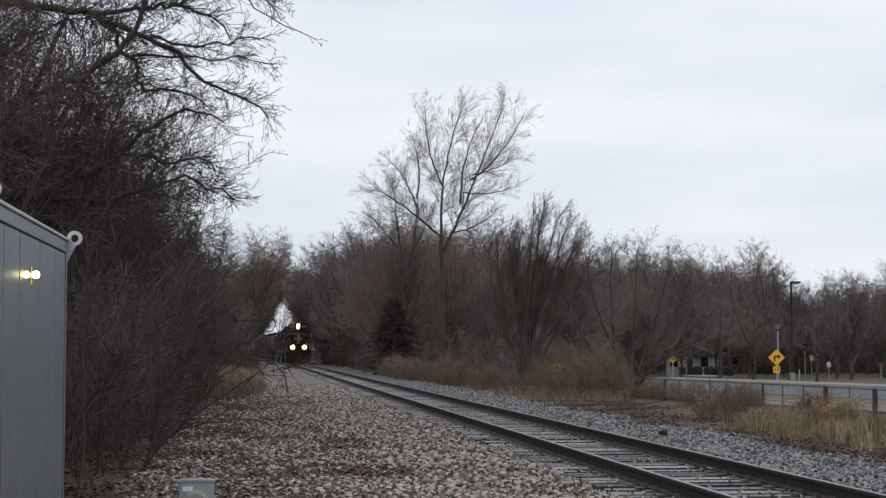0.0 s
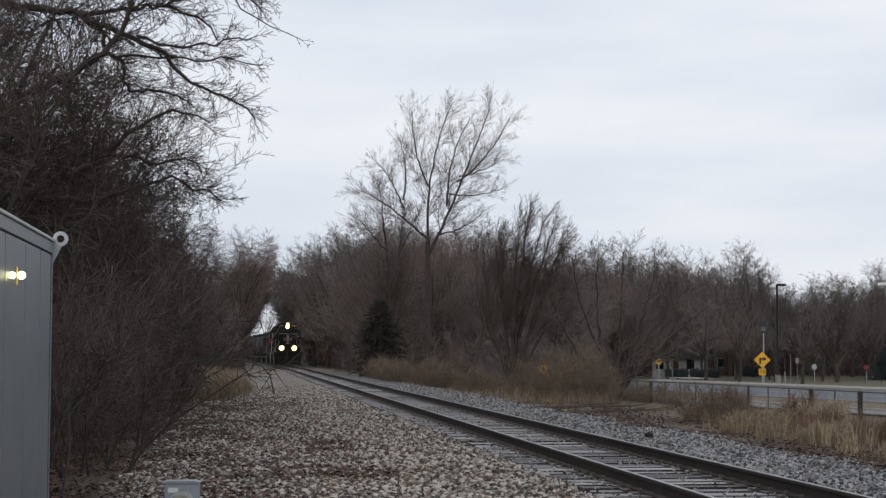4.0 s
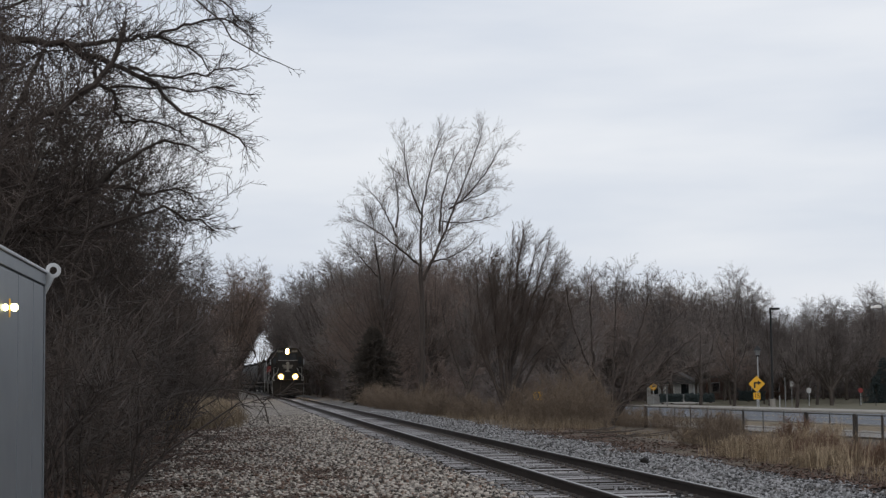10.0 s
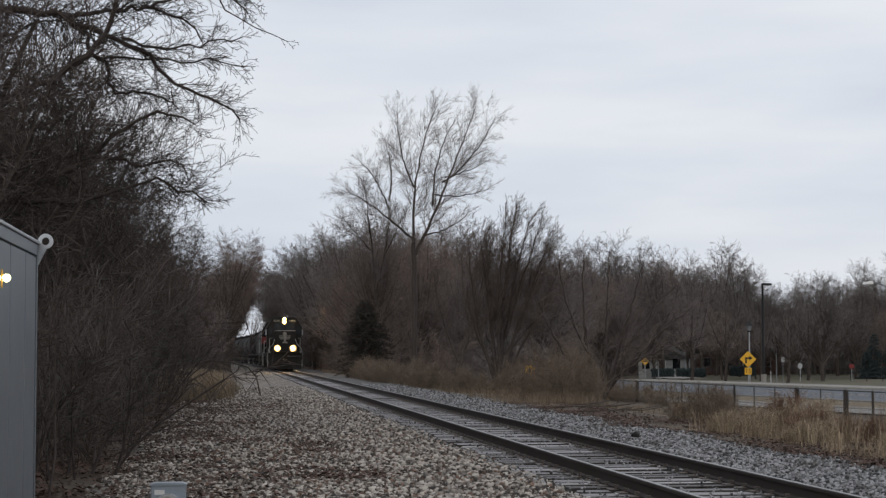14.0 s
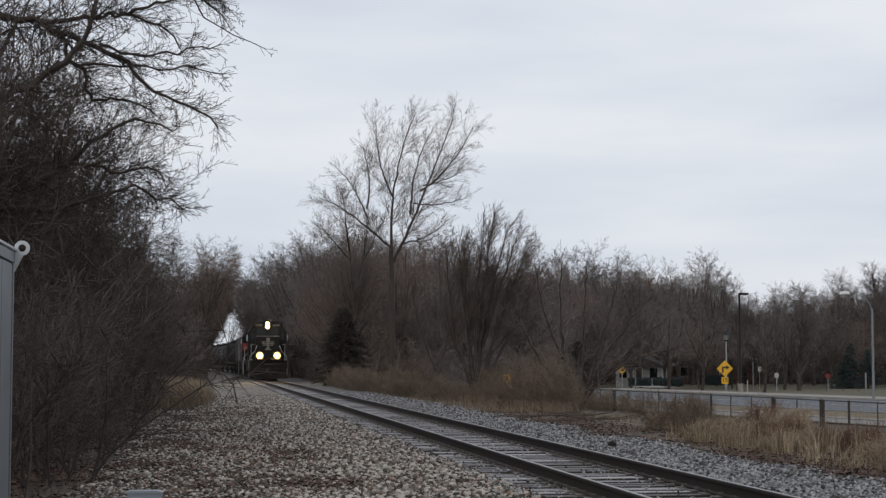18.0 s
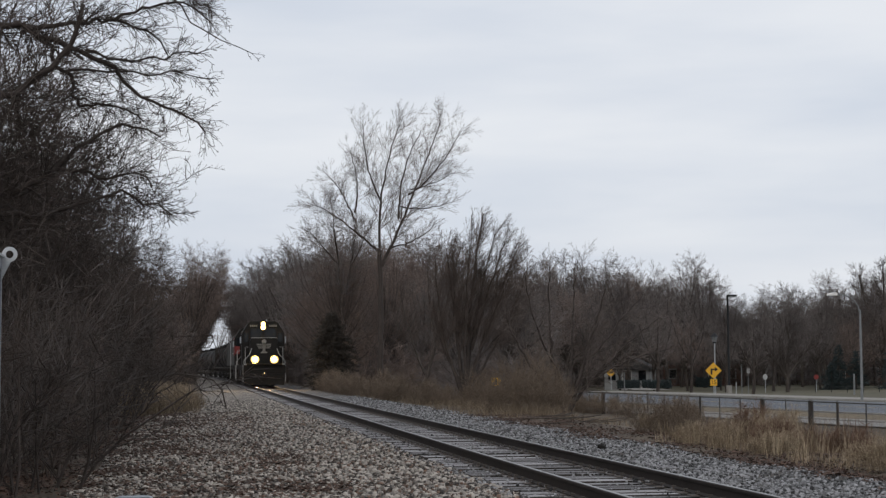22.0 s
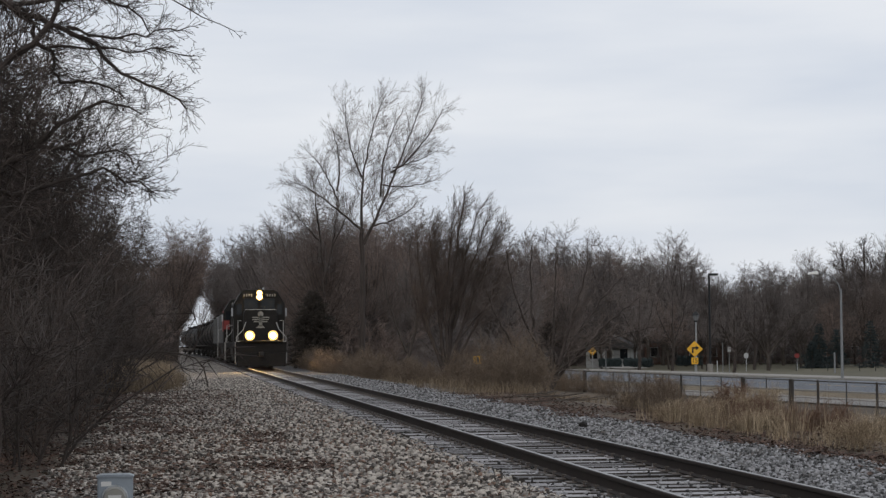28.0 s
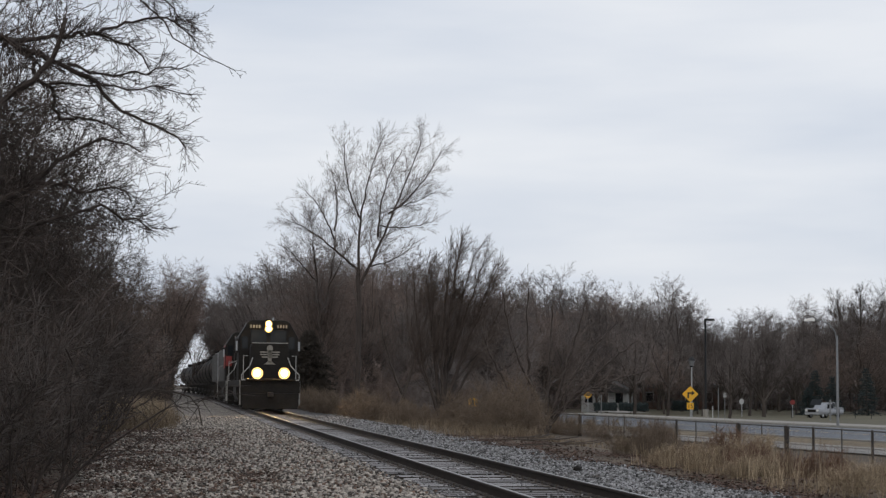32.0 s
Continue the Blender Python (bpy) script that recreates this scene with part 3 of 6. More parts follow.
def stout(name, line, r0, r1, mat, parent, g, sides=7, wob=0.02):
    """A trunk or limb along a line of bends, uneven and tapered."""
    u = np.linspace(0, 1, max(5, int(3 * len(line))))
    p, d, ln = along(np.array(line, float), u)
    p[1:-1] += g.normal(0, wob, (len(p) - 2, 3))
    r = r0 + (r1 - r0) * u ** 0.85
    segs = np.concatenate([p[:-1], p[1:], r[:-1, None], r[1:, None]], 1)
    if name:
        v, f = tubes(segs, sides)
        quads(name, v, f, mat, parent, smooth=True)
    return p, segs


def filled_tree(name, label, seed, m, trunk, shapes, limbs, girth, levels, twig, bark=None, group="", pull=(0, 0, 0.05), least=0.006, per_metre=1.8, reach=0.42, spread=(25, 70)):
    """A tree whose limbs rise from the trunk and end all over its crown; shapes: the crown's ellipsoids (centre, radii)."""
    g = np.random.default_rng(seed)
    ob = thing(name, label, "tree", m, group)
    line, segs = stout("", trunk, girth, girth * 0.4, None, ob, g)
    size = np.array([s[3] * s[4] * s[5] for s in shapes])
    P, D, L, R, thick = [], [], [], [], [segs]
    for s, k in zip(shapes, np.maximum(3, (limbs * size / size.sum()).astype(int))):
        e = unit(g.normal(0, 1, (k, 3)) + [0, 0, 0.35])
        for end in np.array(s[:3]) + e * np.array(s[3:6]) * (0.55 + 0.40 * g.random((k, 1)) ** 0.5):
            z = min(line[-1][2], line[1][2] + (end[2] - line[1][2]) * g.uniform(0.2, 0.6))
            foot, way, _ = along(line, np.array([np.interp(z, line[:, 2], np.linspace(0, 1, len(line)))]))
            limb = arc(foot[0], end, np.array([(end[0] - foot[0][0]) * 0.10, (end[1] - foot[0][1]) * 0.10, -0.05 * abs(end[2] - z)]) + g.normal(0, 0.12, 3), 6)
            r = girth * g.uniform(0.2, 0.42)
            thick.append(np.concatenate([limb[:-1], limb[1:], np.linspace(r, r * 0.28, 5)[:, None], np.linspace(r * 0.82, r * 0.1, 5)[:, None]], 1))
            ln = np.linalg.norm(end - foot[0])
            u = 0.2 + 0.8 * g.random(int(ln * per_metre) + 4) ** 0.65
            p, d, _ = along(limb, u)
            P.append(p)
            D.append(fork(g, d, *spread))
            L.append(ln * reach * (1.1 - 0.45 * u) * g.uniform(0.6, 1.2, len(u)))
            R.append(r * 0.42 * (1 - 0.6 * u))
    v, f = tubes(np.concatenate(thick), 5)
    quads("trunk", v, f, bark or BARK, ob, smooth=True)
    crown_mesh("crown", g, *spray(g, np.concatenate(P), np.concatenate(D), np.concatenate(L), np.concatenate(R), levels, pull), least, twig, ob)
    return ob


def plant(ob, rows, nominal, seed=3):
    """Copies a tree to rows of x, y and height, in metres."""
    rng = random.Random(seed)
    for x, y, h in rows:
        if x < 5 and y < 420:
            x += bend(y)
        c = copy_thing(ob, pose(x, y, ground_z(x, y) - 0.05, rng.uniform(-3, 3), rng.uniform(-3, 3), rng.uniform(0, 360)))
        k = h / nominal
        c.scale = (k * rng.uniform(0.95, 1.25), k * rng.uniform(0.95, 1.25), k)


def stand(ob, places, low=0.85, high=1.15, seed=3):
    """Copies a tree to further places: rows of x, y."""
    rng = random.Random(seed)
    for u, w in places:
        x, y = plan(u, w)
        k = rng.uniform(low, high)
        c = copy_thing(ob, pose(x, y, ground_z(x, y) - 0.05, rng.uniform(-4, 4), rng.uniform(-4, 4), rng.uniform(0, 360)))
        c.scale = (k, k, k)


SHRUB = rule_of(steps=(4, 3, 2), children=(5, 2), wobble=(0.14, 0.2, 0.25), bare=(0.05, 0.05, 0.05), min_r=0.006, ratio=(0.55, 0.6), angle=((25, 65), (30, 65)), cone=(0.3, 0.2), up=(0.06, 0.06, 0.05), fuzz=(9.0, 0.5, 0.0075))
UNDER = rule_of(steps=(4, 3, 2), children=(6, 3), wobble=(0.2, 0.26, 0.3), bare=(0.05, 0.05, 0.05), min_r=0.011, ratio=(0.55, 0.6), angle=((35, 80), (35, 75)), cone=(0.3, 0.2), up=(0.03, 0.02, 0.02), fuzz=(8.0, 0.55, 0.011))


def multi(rng, n, spread, length, r):
    return [((rng.uniform(-spread, spread), rng.uniform(-spread, spread), 0), (rng.uniform(-0.5, 0.5), rng.uniform(-0.5, 0.5), 1.2), length * rng.uniform(0.7, 1.1), r * rng.uniform(0.7, 1.1)) for _ in range(n)]


def guided_tree(name, label, m, seed, limbs, levels, twig, bark=None, least=0.005, pull=(0, 0, 0.05), bare=0.35, angle=(20, 50), start=0.12, dense=1.0, size=1.0):
    """limbs: rows of bends, radius at start and end, how many branches, how long they are."""
    ob = thing(name, label, "tree", m)
    g = np.random.default_rng(seed)
    P, D, L, R = [], [], [], []
    for k, (pts, r0, r1, n, child) in enumerate(limbs):
        line, _ = stout("trunk" if k == 0 else "limb", pts, r0, r1, bark or BARK, ob, g, 7, 0.03)
        first = bare if k == 0 else start
        u = first + (1 - first) * g.random(int(n * dense)) ** 0.85
        p, d, _ = along(line, u)
        P.append(p)
        D.append(fork(g, d, *angle))
        L.append(child * size * (1.2 - 0.5 * u) * g.uniform(0.5, 1.2, len(u)))
        R.append(np.maximum((r0 + (r1 - r0) * u) * 0.27, least))
    crown_mesh("crown", g, *spray(g, np.concatenate(P), np.concatenate(D), np.concatenate(L), np.concatenate(R), levels, pull), least, twig, ob)
    return ob


def shrub(seed, label, group, n, length, mat, rule=None, r=0.02, spread=0.5, name="shrub"):
    out = []
    rng = random.Random(seed)
    for p, d, ln, rr in multi(rng, n, spread, length, r):
        grow(rng, Vector(p), Vector(d).normalized(), ln, rr, 0, out, rule or SHRUB)
    if name == "undergrowth_shrub":
        ob = thing(name, label, "shrub", pose(0, 0, 0), group)
        main = [q[1:] for q in out]
        cut = max(4, len(main) // 12)
        v, f = tubes(main[:cut], 4)
        quads("main_stem", v, f, BARK, ob)
        twigs("crown", main[cut:], (rule or SHRUB)["fuzz"], seed, mat, ob)
        return ob
    if name != "shrub":
        return tagged(twigs(name, [q[1:] for q in out], (rule or SHRUB)["fuzz"], seed, mat), label, "shrub" if "shrub" in name else "weeds", group)
    ob = thing(name, label, "shrub", pose(0, 0, 0), group)
    main = [q[1:] for q in out if q[0] == 0]
    for k in range(n):
        v, f = tubes(main[k * len(main) // n:(k + 1) * len(main) // n], 4)
        quads("stem", v, f, mat, ob)
    twigs("crown", [q[1:] for q in out if q[0] > 0], (rule or SHRUB)["fuzz"], seed, mat, ob)
    return ob


SKYLINE = ((-0.02, 0.058), (0.019, 0.058), (0.048, 0.076), (0.071, 0.080), (0.13, 0.076), (0.15, 0.070), (0.18, 0.061), (0.206, 0.056), (0.225, 0.059), (0.248, 0.063), (0.285, 0.061), (0.312, 0.051), (0.33, 0.043), (0.372, 0.041), (0.398, 0.05), (0.425, 0.056), (0.46, 0.055))


def skyline(t):
    """Height of the woods above eye level, as a share of their distance."""
    return float(np.interp(t, [a for a, b in SKYLINE], [b for a, b in SKYLINE]))


NEAR_TWIGS = ((4, 0.16, 5.0, 30, 70, 0.5, 0.55), (4, 0.18, 8.0, 30, 70, 0.5, 0.6))
FAR_TWIGS = ((3, 0.13, 3.4, 28, 65, 0.5, 0.55), (2, 0.16, 5.0, 28, 70, 0.6, 0.6))
OVER_TWIGS = ((6, 0.13, 5.5, 25, 62, 0.5, 0.5), (4, 0.17, 9.0, 25, 65, 0.45, 0.6))


def build_woods():
    rng = random.Random(21)
    # near thicket trees along the gravel
    kinds = []
    for k in range(4):
        lean = rng.uniform(0.3, 0.9)
        kinds.append(filled_tree("thicket_tree", "bare grey-brown tree in the dense trackside thicket", 100 + k, spot(-4.9, 17.0 + 5.0 * k, 0.2),
            [(0, 0, -0.2), (lean * 0.2, 0, 1.6), (lean * 0.5, 0.1, 3.2), (lean, 0, 5.2)],
            [(lean * 0.7, 0, 4.6, 2.2, 2.2, 2.3), (0.3, 0, 2.6, 1.9, 1.9, 1.5)], 22, 0.085, NEAR_TWIGS, TWIG_MID, group="trees of the thicket", pull=(0.03, 0, 0.0), least=0.0046, per_metre=2.9, reach=0.4))
    spots = {k: [] for k in range(4)}
    y, i = 19.0, 0
    while y < 62:
        near = -4.0 + 1.9 * smooth_step(35, 62, y)
        spots[i % 4].append((near + rng.uniform(-0.8, 0.3), y))
        spots[(i + 2) % 4].append((near - rng.uniform(2.0, 4.0), y + rng.uniform(-1, 1)))
        y += 2.5 + y * 0.03
        i += 1
    for k in range(4):
        stand(kinds[k], spots[k], 0.95, 1.3, k)
    back = {k: [] for k in range(4)}
    for n in range(10):
        back[n % 4].append((-7.5 - rng.uniform(0, 7), 22 + 4.1 * n))
    for k in range(4):
        stand(kinds[k], back[k], 1.35, 1.8, 40 + k)
    leaner = filled_tree("leaning_tree", "bare thicket tree leaning out over the gravel", 150, spot(-3.9, 26.0, 0.2),
        [(0, 0, -0.2), (0.4, 0, 2.2), (1.2, 0.1, 4.2), (2.0, 0, 5.8)], [(1.4, 0, 5.4, 2.2, 2.2, 2.1), (0.3, 0, 3.6, 2.0, 2.0, 1.8)], 22, 0.08, NEAR_TWIGS, TWIG_MID, group="trees leaning over the gravel", pull=(0.04, 0, 0.0), least=0.0046, per_metre=2.9, reach=0.4)
    for n, (x, y, k) in enumerate(((-5.5, 22.5, 1.0), (-5.7, 29.5, 0.95), (-5.3, 33.5, 0.9), (-5.0, 38.0, 0.9), (-4.4, 43.0, 0.9), (-3.6, 49.0, 0.95), (-3.0, 56.0, 0.9), (-6.4, 25.0, 1.4), (-6.2, 31.0, 1.4), (-6.4, 37.0, 1.4))):
        c = copy_thing(leaner, spot(x, y, 0.2, 0, 0, -30 + 37 * n % 61))
        c.scale = (k, k, k)
    shrubs = [shrub(200 + k, "leafless brown shrub at the edge of the thicket", "shrubs of the thicket", 6, 1.8, (TWIG_MID, TWIG_DARK, TWIG_MID)[k]) for k in range(3)]
    for k, s in enumerate(shrubs):
        s.matrix_basis = spot(-3.0, 15.5 + 2.0 * k, 0)
    spots = {k: [] for k in range(3)}
    y, i = 14.6, 0
    while y < 120:
        near = -2.4 - 0.15 * smooth_step(16, 36, y) + 0.25 * smooth_step(40, 62, y) + 1.6 * smooth_step(62, 110, y)
        for row in range(4):
            spots[(i + row) % 3].append((near - row * 1.3 + rng.uniform(-0.4, 0.4), y + rng.uniform(-0.6, 0.6)))
        y += 1.5 + y * 0.025
        i += 1
    for k in range(3):
        stand(shrubs[k], spots[k], 0.85, 1.45, 10 + k)
    # tall woods: five kinds of crown, 14 m high as built
    def lumps(n, wide, low, high, size):
        """A crown of n rounded lumps round its axis, higher towards the middle."""
        out = [(0, 0, high - size, size * 1.1, size * 1.1, size)]
        for k in range(n):
            a, r = 2.4 * k + rng.uniform(-0.4, 0.4), wide * math.sqrt((k + 1) / n) * rng.uniform(0.8, 1.0)
            z = low + (high - low - size) * (1 - (r / wide) ** 2 * 0.75) * rng.uniform(0.55, 1.0)
            b = size * rng.uniform(0.75, 1.15)
            out.append((r * math.cos(a), r * math.sin(a), z, b * 1.15, b * 1.15, b))
        return out

    crowns = (lumps(8, 3.6, 4.5, 14.0, 2.0), lumps(7, 3.2, 5.0, 14.2, 1.9), lumps(9, 3.9, 3.8, 13.6, 2.1), lumps(7, 3.0, 5.5, 14.4, 1.8), lumps(9, 4.2, 4.0, 13.6, 2.0))
    tall = []
    for k in range(5):
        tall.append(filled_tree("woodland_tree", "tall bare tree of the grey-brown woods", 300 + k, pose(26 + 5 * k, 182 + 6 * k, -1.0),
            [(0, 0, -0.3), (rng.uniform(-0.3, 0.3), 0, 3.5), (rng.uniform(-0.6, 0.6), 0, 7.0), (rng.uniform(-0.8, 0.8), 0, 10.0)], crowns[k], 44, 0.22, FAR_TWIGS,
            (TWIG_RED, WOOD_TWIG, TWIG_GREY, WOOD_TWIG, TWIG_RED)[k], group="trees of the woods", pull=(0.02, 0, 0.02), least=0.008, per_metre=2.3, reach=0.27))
    rows = {k: [] for k in range(5)}

    kinds_here = [0, 2, 4, 3, 2]

    def put(n, x, y, low=0.78, high=1.06):
        h = 1.1 * skyline(x / y) * y * rng.uniform(low, high) + EYE[2] - ground_z(x, y)
        rows[kinds_here[n % len(kinds_here)]].append((x, y, h))
    for n in range(54):                                   # wood beyond the track
        y = 134 + 2.7 * n
        put(n, 11.6 + (0.205 * y - 11.6) * ((n * 0.618) % 1), y)
    for n in range(10):                                   # edge of the wood beside the track
        put(n, 11.0 + rng.uniform(-0.5, 1.6), 128 + 13 * n, 0.6, 0.85)
    for n in range(15):                                   # end of the vista
        put(n, -34 + 5.2 * n + (12 if n > 6 else 0), 470 + rng.uniform(0, 60), 0.6, 0.95)
    for x, y, h in ((-4, 540, 19), (-0.5, 556, 20), (18.5, 548, 19), (22, 575, 20), (-7, 565, 20), (-1.6, 430, 14), (17.0, 440, 15)):
        rows[3 if int(h) % 2 else 0].append((x, y, h))
    for n in range(22):                                   # behind the thicket
        put(n, -6.0 - rng.uniform(0, 8), 84 + 7 * n, 0.9, 1.15)
    for n in range(9):                                    # thicket, farther on
        put(n, -2.6 - rng.uniform(0, 1.5), 92 + 12 * n, 0.55, 0.9)
    kinds_here[:] = [1, 3, 1, 4, 3]
    for n in range(9):                                    # trees on the lawns before the houses
        put(n, (0.235 + 0.021 * n) * (204 + 3 * (n % 3)), 204 + 3 * (n % 3), 0.5, 0.75)
    for n in range(78):                                   # wood beyond the road
        y = 212 + 1.5 * n
        put(n, (0.20 + 0.262 * ((n * 0.618) % 1)) * y, y, 0.7, 1.05)
    for k in range(5):
        plant(tall[k], rows[k], 14.0, 20 + k)
    arch = []
    for k in range(2):
        s = (1, -1)[k]
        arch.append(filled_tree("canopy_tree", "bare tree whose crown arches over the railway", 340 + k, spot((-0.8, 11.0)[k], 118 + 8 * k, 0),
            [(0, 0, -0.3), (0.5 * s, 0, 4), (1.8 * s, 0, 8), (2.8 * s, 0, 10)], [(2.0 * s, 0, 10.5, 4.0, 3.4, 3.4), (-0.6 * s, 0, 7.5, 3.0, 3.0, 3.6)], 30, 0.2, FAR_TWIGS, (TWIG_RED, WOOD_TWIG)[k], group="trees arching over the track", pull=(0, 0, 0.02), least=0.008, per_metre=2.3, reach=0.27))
    for n in range(13):
        for k in range(2):
            x, y = (-0.2, 10.4)[k] + rng.uniform(-1.2, 0.6), 126 + 11.0 * n + 5 * k
            m = spot(x, y, 0, 0, 0, rng.uniform(-35, 35))
            m.translation.x += bend(m.translation.y) if k == 0 else 0.03 * max(0, m.translation.y - 235)
            c = copy_thing(arch[k], m)
            c.scale = (1, 1, rng.uniform(0.8, 1.1))
    for n in range(8):                                    # crowns that meet over the line
        k = n % 2
        m = spot((-0.4, 10.2)[k] + rng.uniform(-0.3, 0.2), 148 + 10.5 * n, 0, 0, 0, rng.uniform(-25, 25))
        m.translation.x += bend(m.translation.y) if k == 0 else 0.02 * max(0, m.translation.y - 235)
        c = copy_thing(arch[k], m)
        c.scale = (1.15, 1.15, 1.0 + 0.02 * n)
    for x, y, k, tall_ in ((0.2, 151, 0, 0.9), (-0.2, 157, 0, 0.95), (0.1, 164, 0, 0.95), (-0.3, 172, 0, 1.0), (9.8, 153, 1, 0.95), (10.1, 161, 1, 1.0), (10.4, 170, 1, 1.05)):
        m = spot(x, y, 0, 0, 0, rng.uniform(-15, 15))
        m.translation.x += bend(m.translation.y)
        c = copy_thing(arch[k], m)
        c.scale = (1.15, 1.15, tall_)
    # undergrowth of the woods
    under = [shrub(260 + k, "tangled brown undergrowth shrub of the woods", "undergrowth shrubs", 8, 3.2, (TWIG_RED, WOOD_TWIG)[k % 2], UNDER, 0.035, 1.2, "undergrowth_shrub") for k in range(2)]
    for k, s in enumerate(under):
        s.matrix_basis = spot(14 + 8 * k, 92, -0.3)
    low = {0: [], 1: []}
    for n in range(40):                                   # edge of the wood beyond the track
        y = 126 + 1.6 * n
        low[n % 2].append((11.8 + (0.205 * y - 11.8) * ((n * 0.618) % 1), y, rng.uniform(3.2, 5.5)))
    for n in range(26):                                   # deeper in it
        y = 190 + 2.0 * n
        low[n % 2].append((12 + (0.205 * y - 12) * ((n * 0.618) % 1), y, rng.uniform(5, 8)))
    for n in range(80):                                   # beyond the road
        y = 246 + 0.7 * n
        low[n % 2].append((y * (0.205 + 0.26 * ((n * 0.618) % 1)), y, rng.uniform(5.5, 9.5)))
    for n in range(9):
        low[n % 2].append((11.0 + 1.1 * n + rng.uniform(0, 2.5), 240 + 34 * n, rng.uniform(4, 7)))
    for n in range(14):                                   # beside the line, far on
        low[n % 2].append(((-2.0, 11.2 + 0.03 * max(0, 22 * n - 110))[n % 2] + rng.uniform(-1.5, 0.6), 130 + 22 * n, rng.uniform(3, 5)))
    for n in range(12):
        low[n % 2].append((-1.6 + rng.uniform(-2.5, 0.6), 120 + 9 * n, rng.uniform(2.6, 4.0)))
    for k in range(2):
        plant(under[k], low[k], 4.2, 30 + k)
    # overhanging tree at the near edge of the thicket; its space starts at the trunk's foot
    guided_tree("overhanging_tree", "bare dark tree with long limbs reaching over the gravel", spot(-6.4, 21.5, 0.3), 51, [
        ([(0, 0, -0.3), (0.2, 0, 3.5), (0.3, 0.2, 6.6), (0.1, 0.4, 10.5)], 0.2, 0.0875, 9, 2.4),
        ([(0.25, 0, 7), (2.07, 0.5, 7.54), (3.48, 0.57, 7.38), (3.83, 0.63, 7.23), (4.49, 0.7, 7.02), (5.1, 0.77, 6.67), (5.51, 0.83, 6.22), (5.71, 0.9, 6.11), (6.12, 0.97, 6), (6.54, 1.03, 5.84), (6.72, 1.1, 5.61)], 0.10875, 0.015, 20, 1),
        ([(3.57, 0.7, 7.42), (3.92, 0.77, 7.08), (4.07, 0.85, 6.79), (4.32, 0.93, 6.54), (4.37, 1, 6.25), (4.47, 1.07, 6.05), (4.83, 1.15, 6.11), (5.29, 1.23, 6.07), (5.6, 1.3, 5.83)], 0.0464, 0.015, 14, 0.9),
        ([(0.2, 0, 2.6), (1.47, 0.4, 3.52), (2.88, 0.48, 4.08), (3.48, 0.55, 4.45), (3.99, 0.62, 4.81), (4.39, 0.7, 5.13), (4.79, 0.78, 5.54), (5.2, 0.85, 5.71), (5.51, 0.93, 5.67), (5.92, 1, 5.5)], 0.1305, 0.015, 18, 1.1),
        ([(0.2, 0, 4.6), (2.22, -0.6, 5.31), (2.8, -0.53, 5.71), (3.48, -0.47, 6.01), (3.96, -0.4, 6.47), (4.31, -0.33, 6.82), (4.5, -0.27, 7.23), (4.59, -0.2, 7.64)], 0.1015, 0.0375, 14, 1.2),
        ([(3.57, 0.7, 7.42), (4.08, 0.78, 7.44), (4.58, 0.87, 7.56), (5.09, 0.95, 7.63), (5.5, 1.03, 7.49), (5.86, 1.12, 7.3), (6.02, 1.2, 7.06)], 0.05075, 0.0125, 12, 0.9),
        ([(0.3, 0.2, 8.2), (2.4, 0.3, 9.4), (4.5, 0.6, 9.03), (5.41, 0.67, 8.64), (5.92, 0.73, 8.2), (6.43, 0.8, 7.65), (6.74, 0.87, 7.41), (7.15, 0.93, 7.21), (7.58, 1, 7.06)], 0.05075, 0.0075, 7, 0.35),
        ([(4.23, 0.8, 6.65), (5.09, 0.97, 6.67), (6.12, 1.13, 6.7), (6.8, 1.3, 6.63)], 0.0261, 0.01, 10, 0.7),
        ([(4.58, 0.9, 7.05), (5.4, 1.07, 6.88), (6.12, 1.23, 7.01), (6.75, 1.4, 7.2)], 0.029, 0.01, 10, 0.7),
        ([(5.09, 1, 7.64), (5.71, 1.13, 7.92), (6.33, 1.27, 8.06), (6.85, 1.4, 7.67)], 0.0319, 0.01, 8, 0.7),
        ([(3.99, 0.6, 4.81), (4.39, 0.75, 4.88), (4.99, 0.9, 4.69), (5.5, 1.05, 4.91), (5.76, 1.2, 4.62)], 0.0435, 0.0125, 12, 0.9),
        ([(2.89, 0.4, 4.08), (3.68, 0.6, 4.04), (4.49, 0.8, 4.27), (5.2, 1, 4.49), (5.81, 1.2, 4.31), (6.12, 1.4, 4.12)], 0.058, 0.0125, 14, 0.9)] + [(arc((0.25, 0.2, z0), (x1, y1, z1), (0.2, 0, 0.35)), 0.05, 0.01, 16, 1.1) for z0, x1, y1, z1 in ((6.2, 3.4, -1.2, 8.4), (7.5, 2.6, 1.4, 9.6), (5.4, 3.8, 1.5, 7.6), (8.4, 3.6, -0.8, 9.8), (4.4, 3.0, -1.5, 6.6), (6.8, 4.6, 1.6, 8.9), (5.0, 2.2, 1.2, 7.0), (9.2, 2.4, 0.2, 10.8), (3.4, 3.6, 1.2, 5.6), (7.2, 1.6, -1.4, 8.2))] + [(arc(a, b, (0, 0, 0.15)), 0.035, 0.008, 14, 0.9) for a, b in (((4.4, 0.6, 9.03), (7.0, 0.9, 8.6)), ((3.4, 0.4, 9.2), (6.2, 0.2, 9.7)), ((5.2, 0.65, 8.72), (6.8, 1.2, 7.9)), ((2.6, 0.3, 9.35), (5.0, -0.4, 10.4)))], OVER_TWIGS, TWIG_DARK, TWIG_DARK, least=0.0042, pull=(0.03, 0, 0.01), angle=(18, 65), dense=5.0, size=0.8)
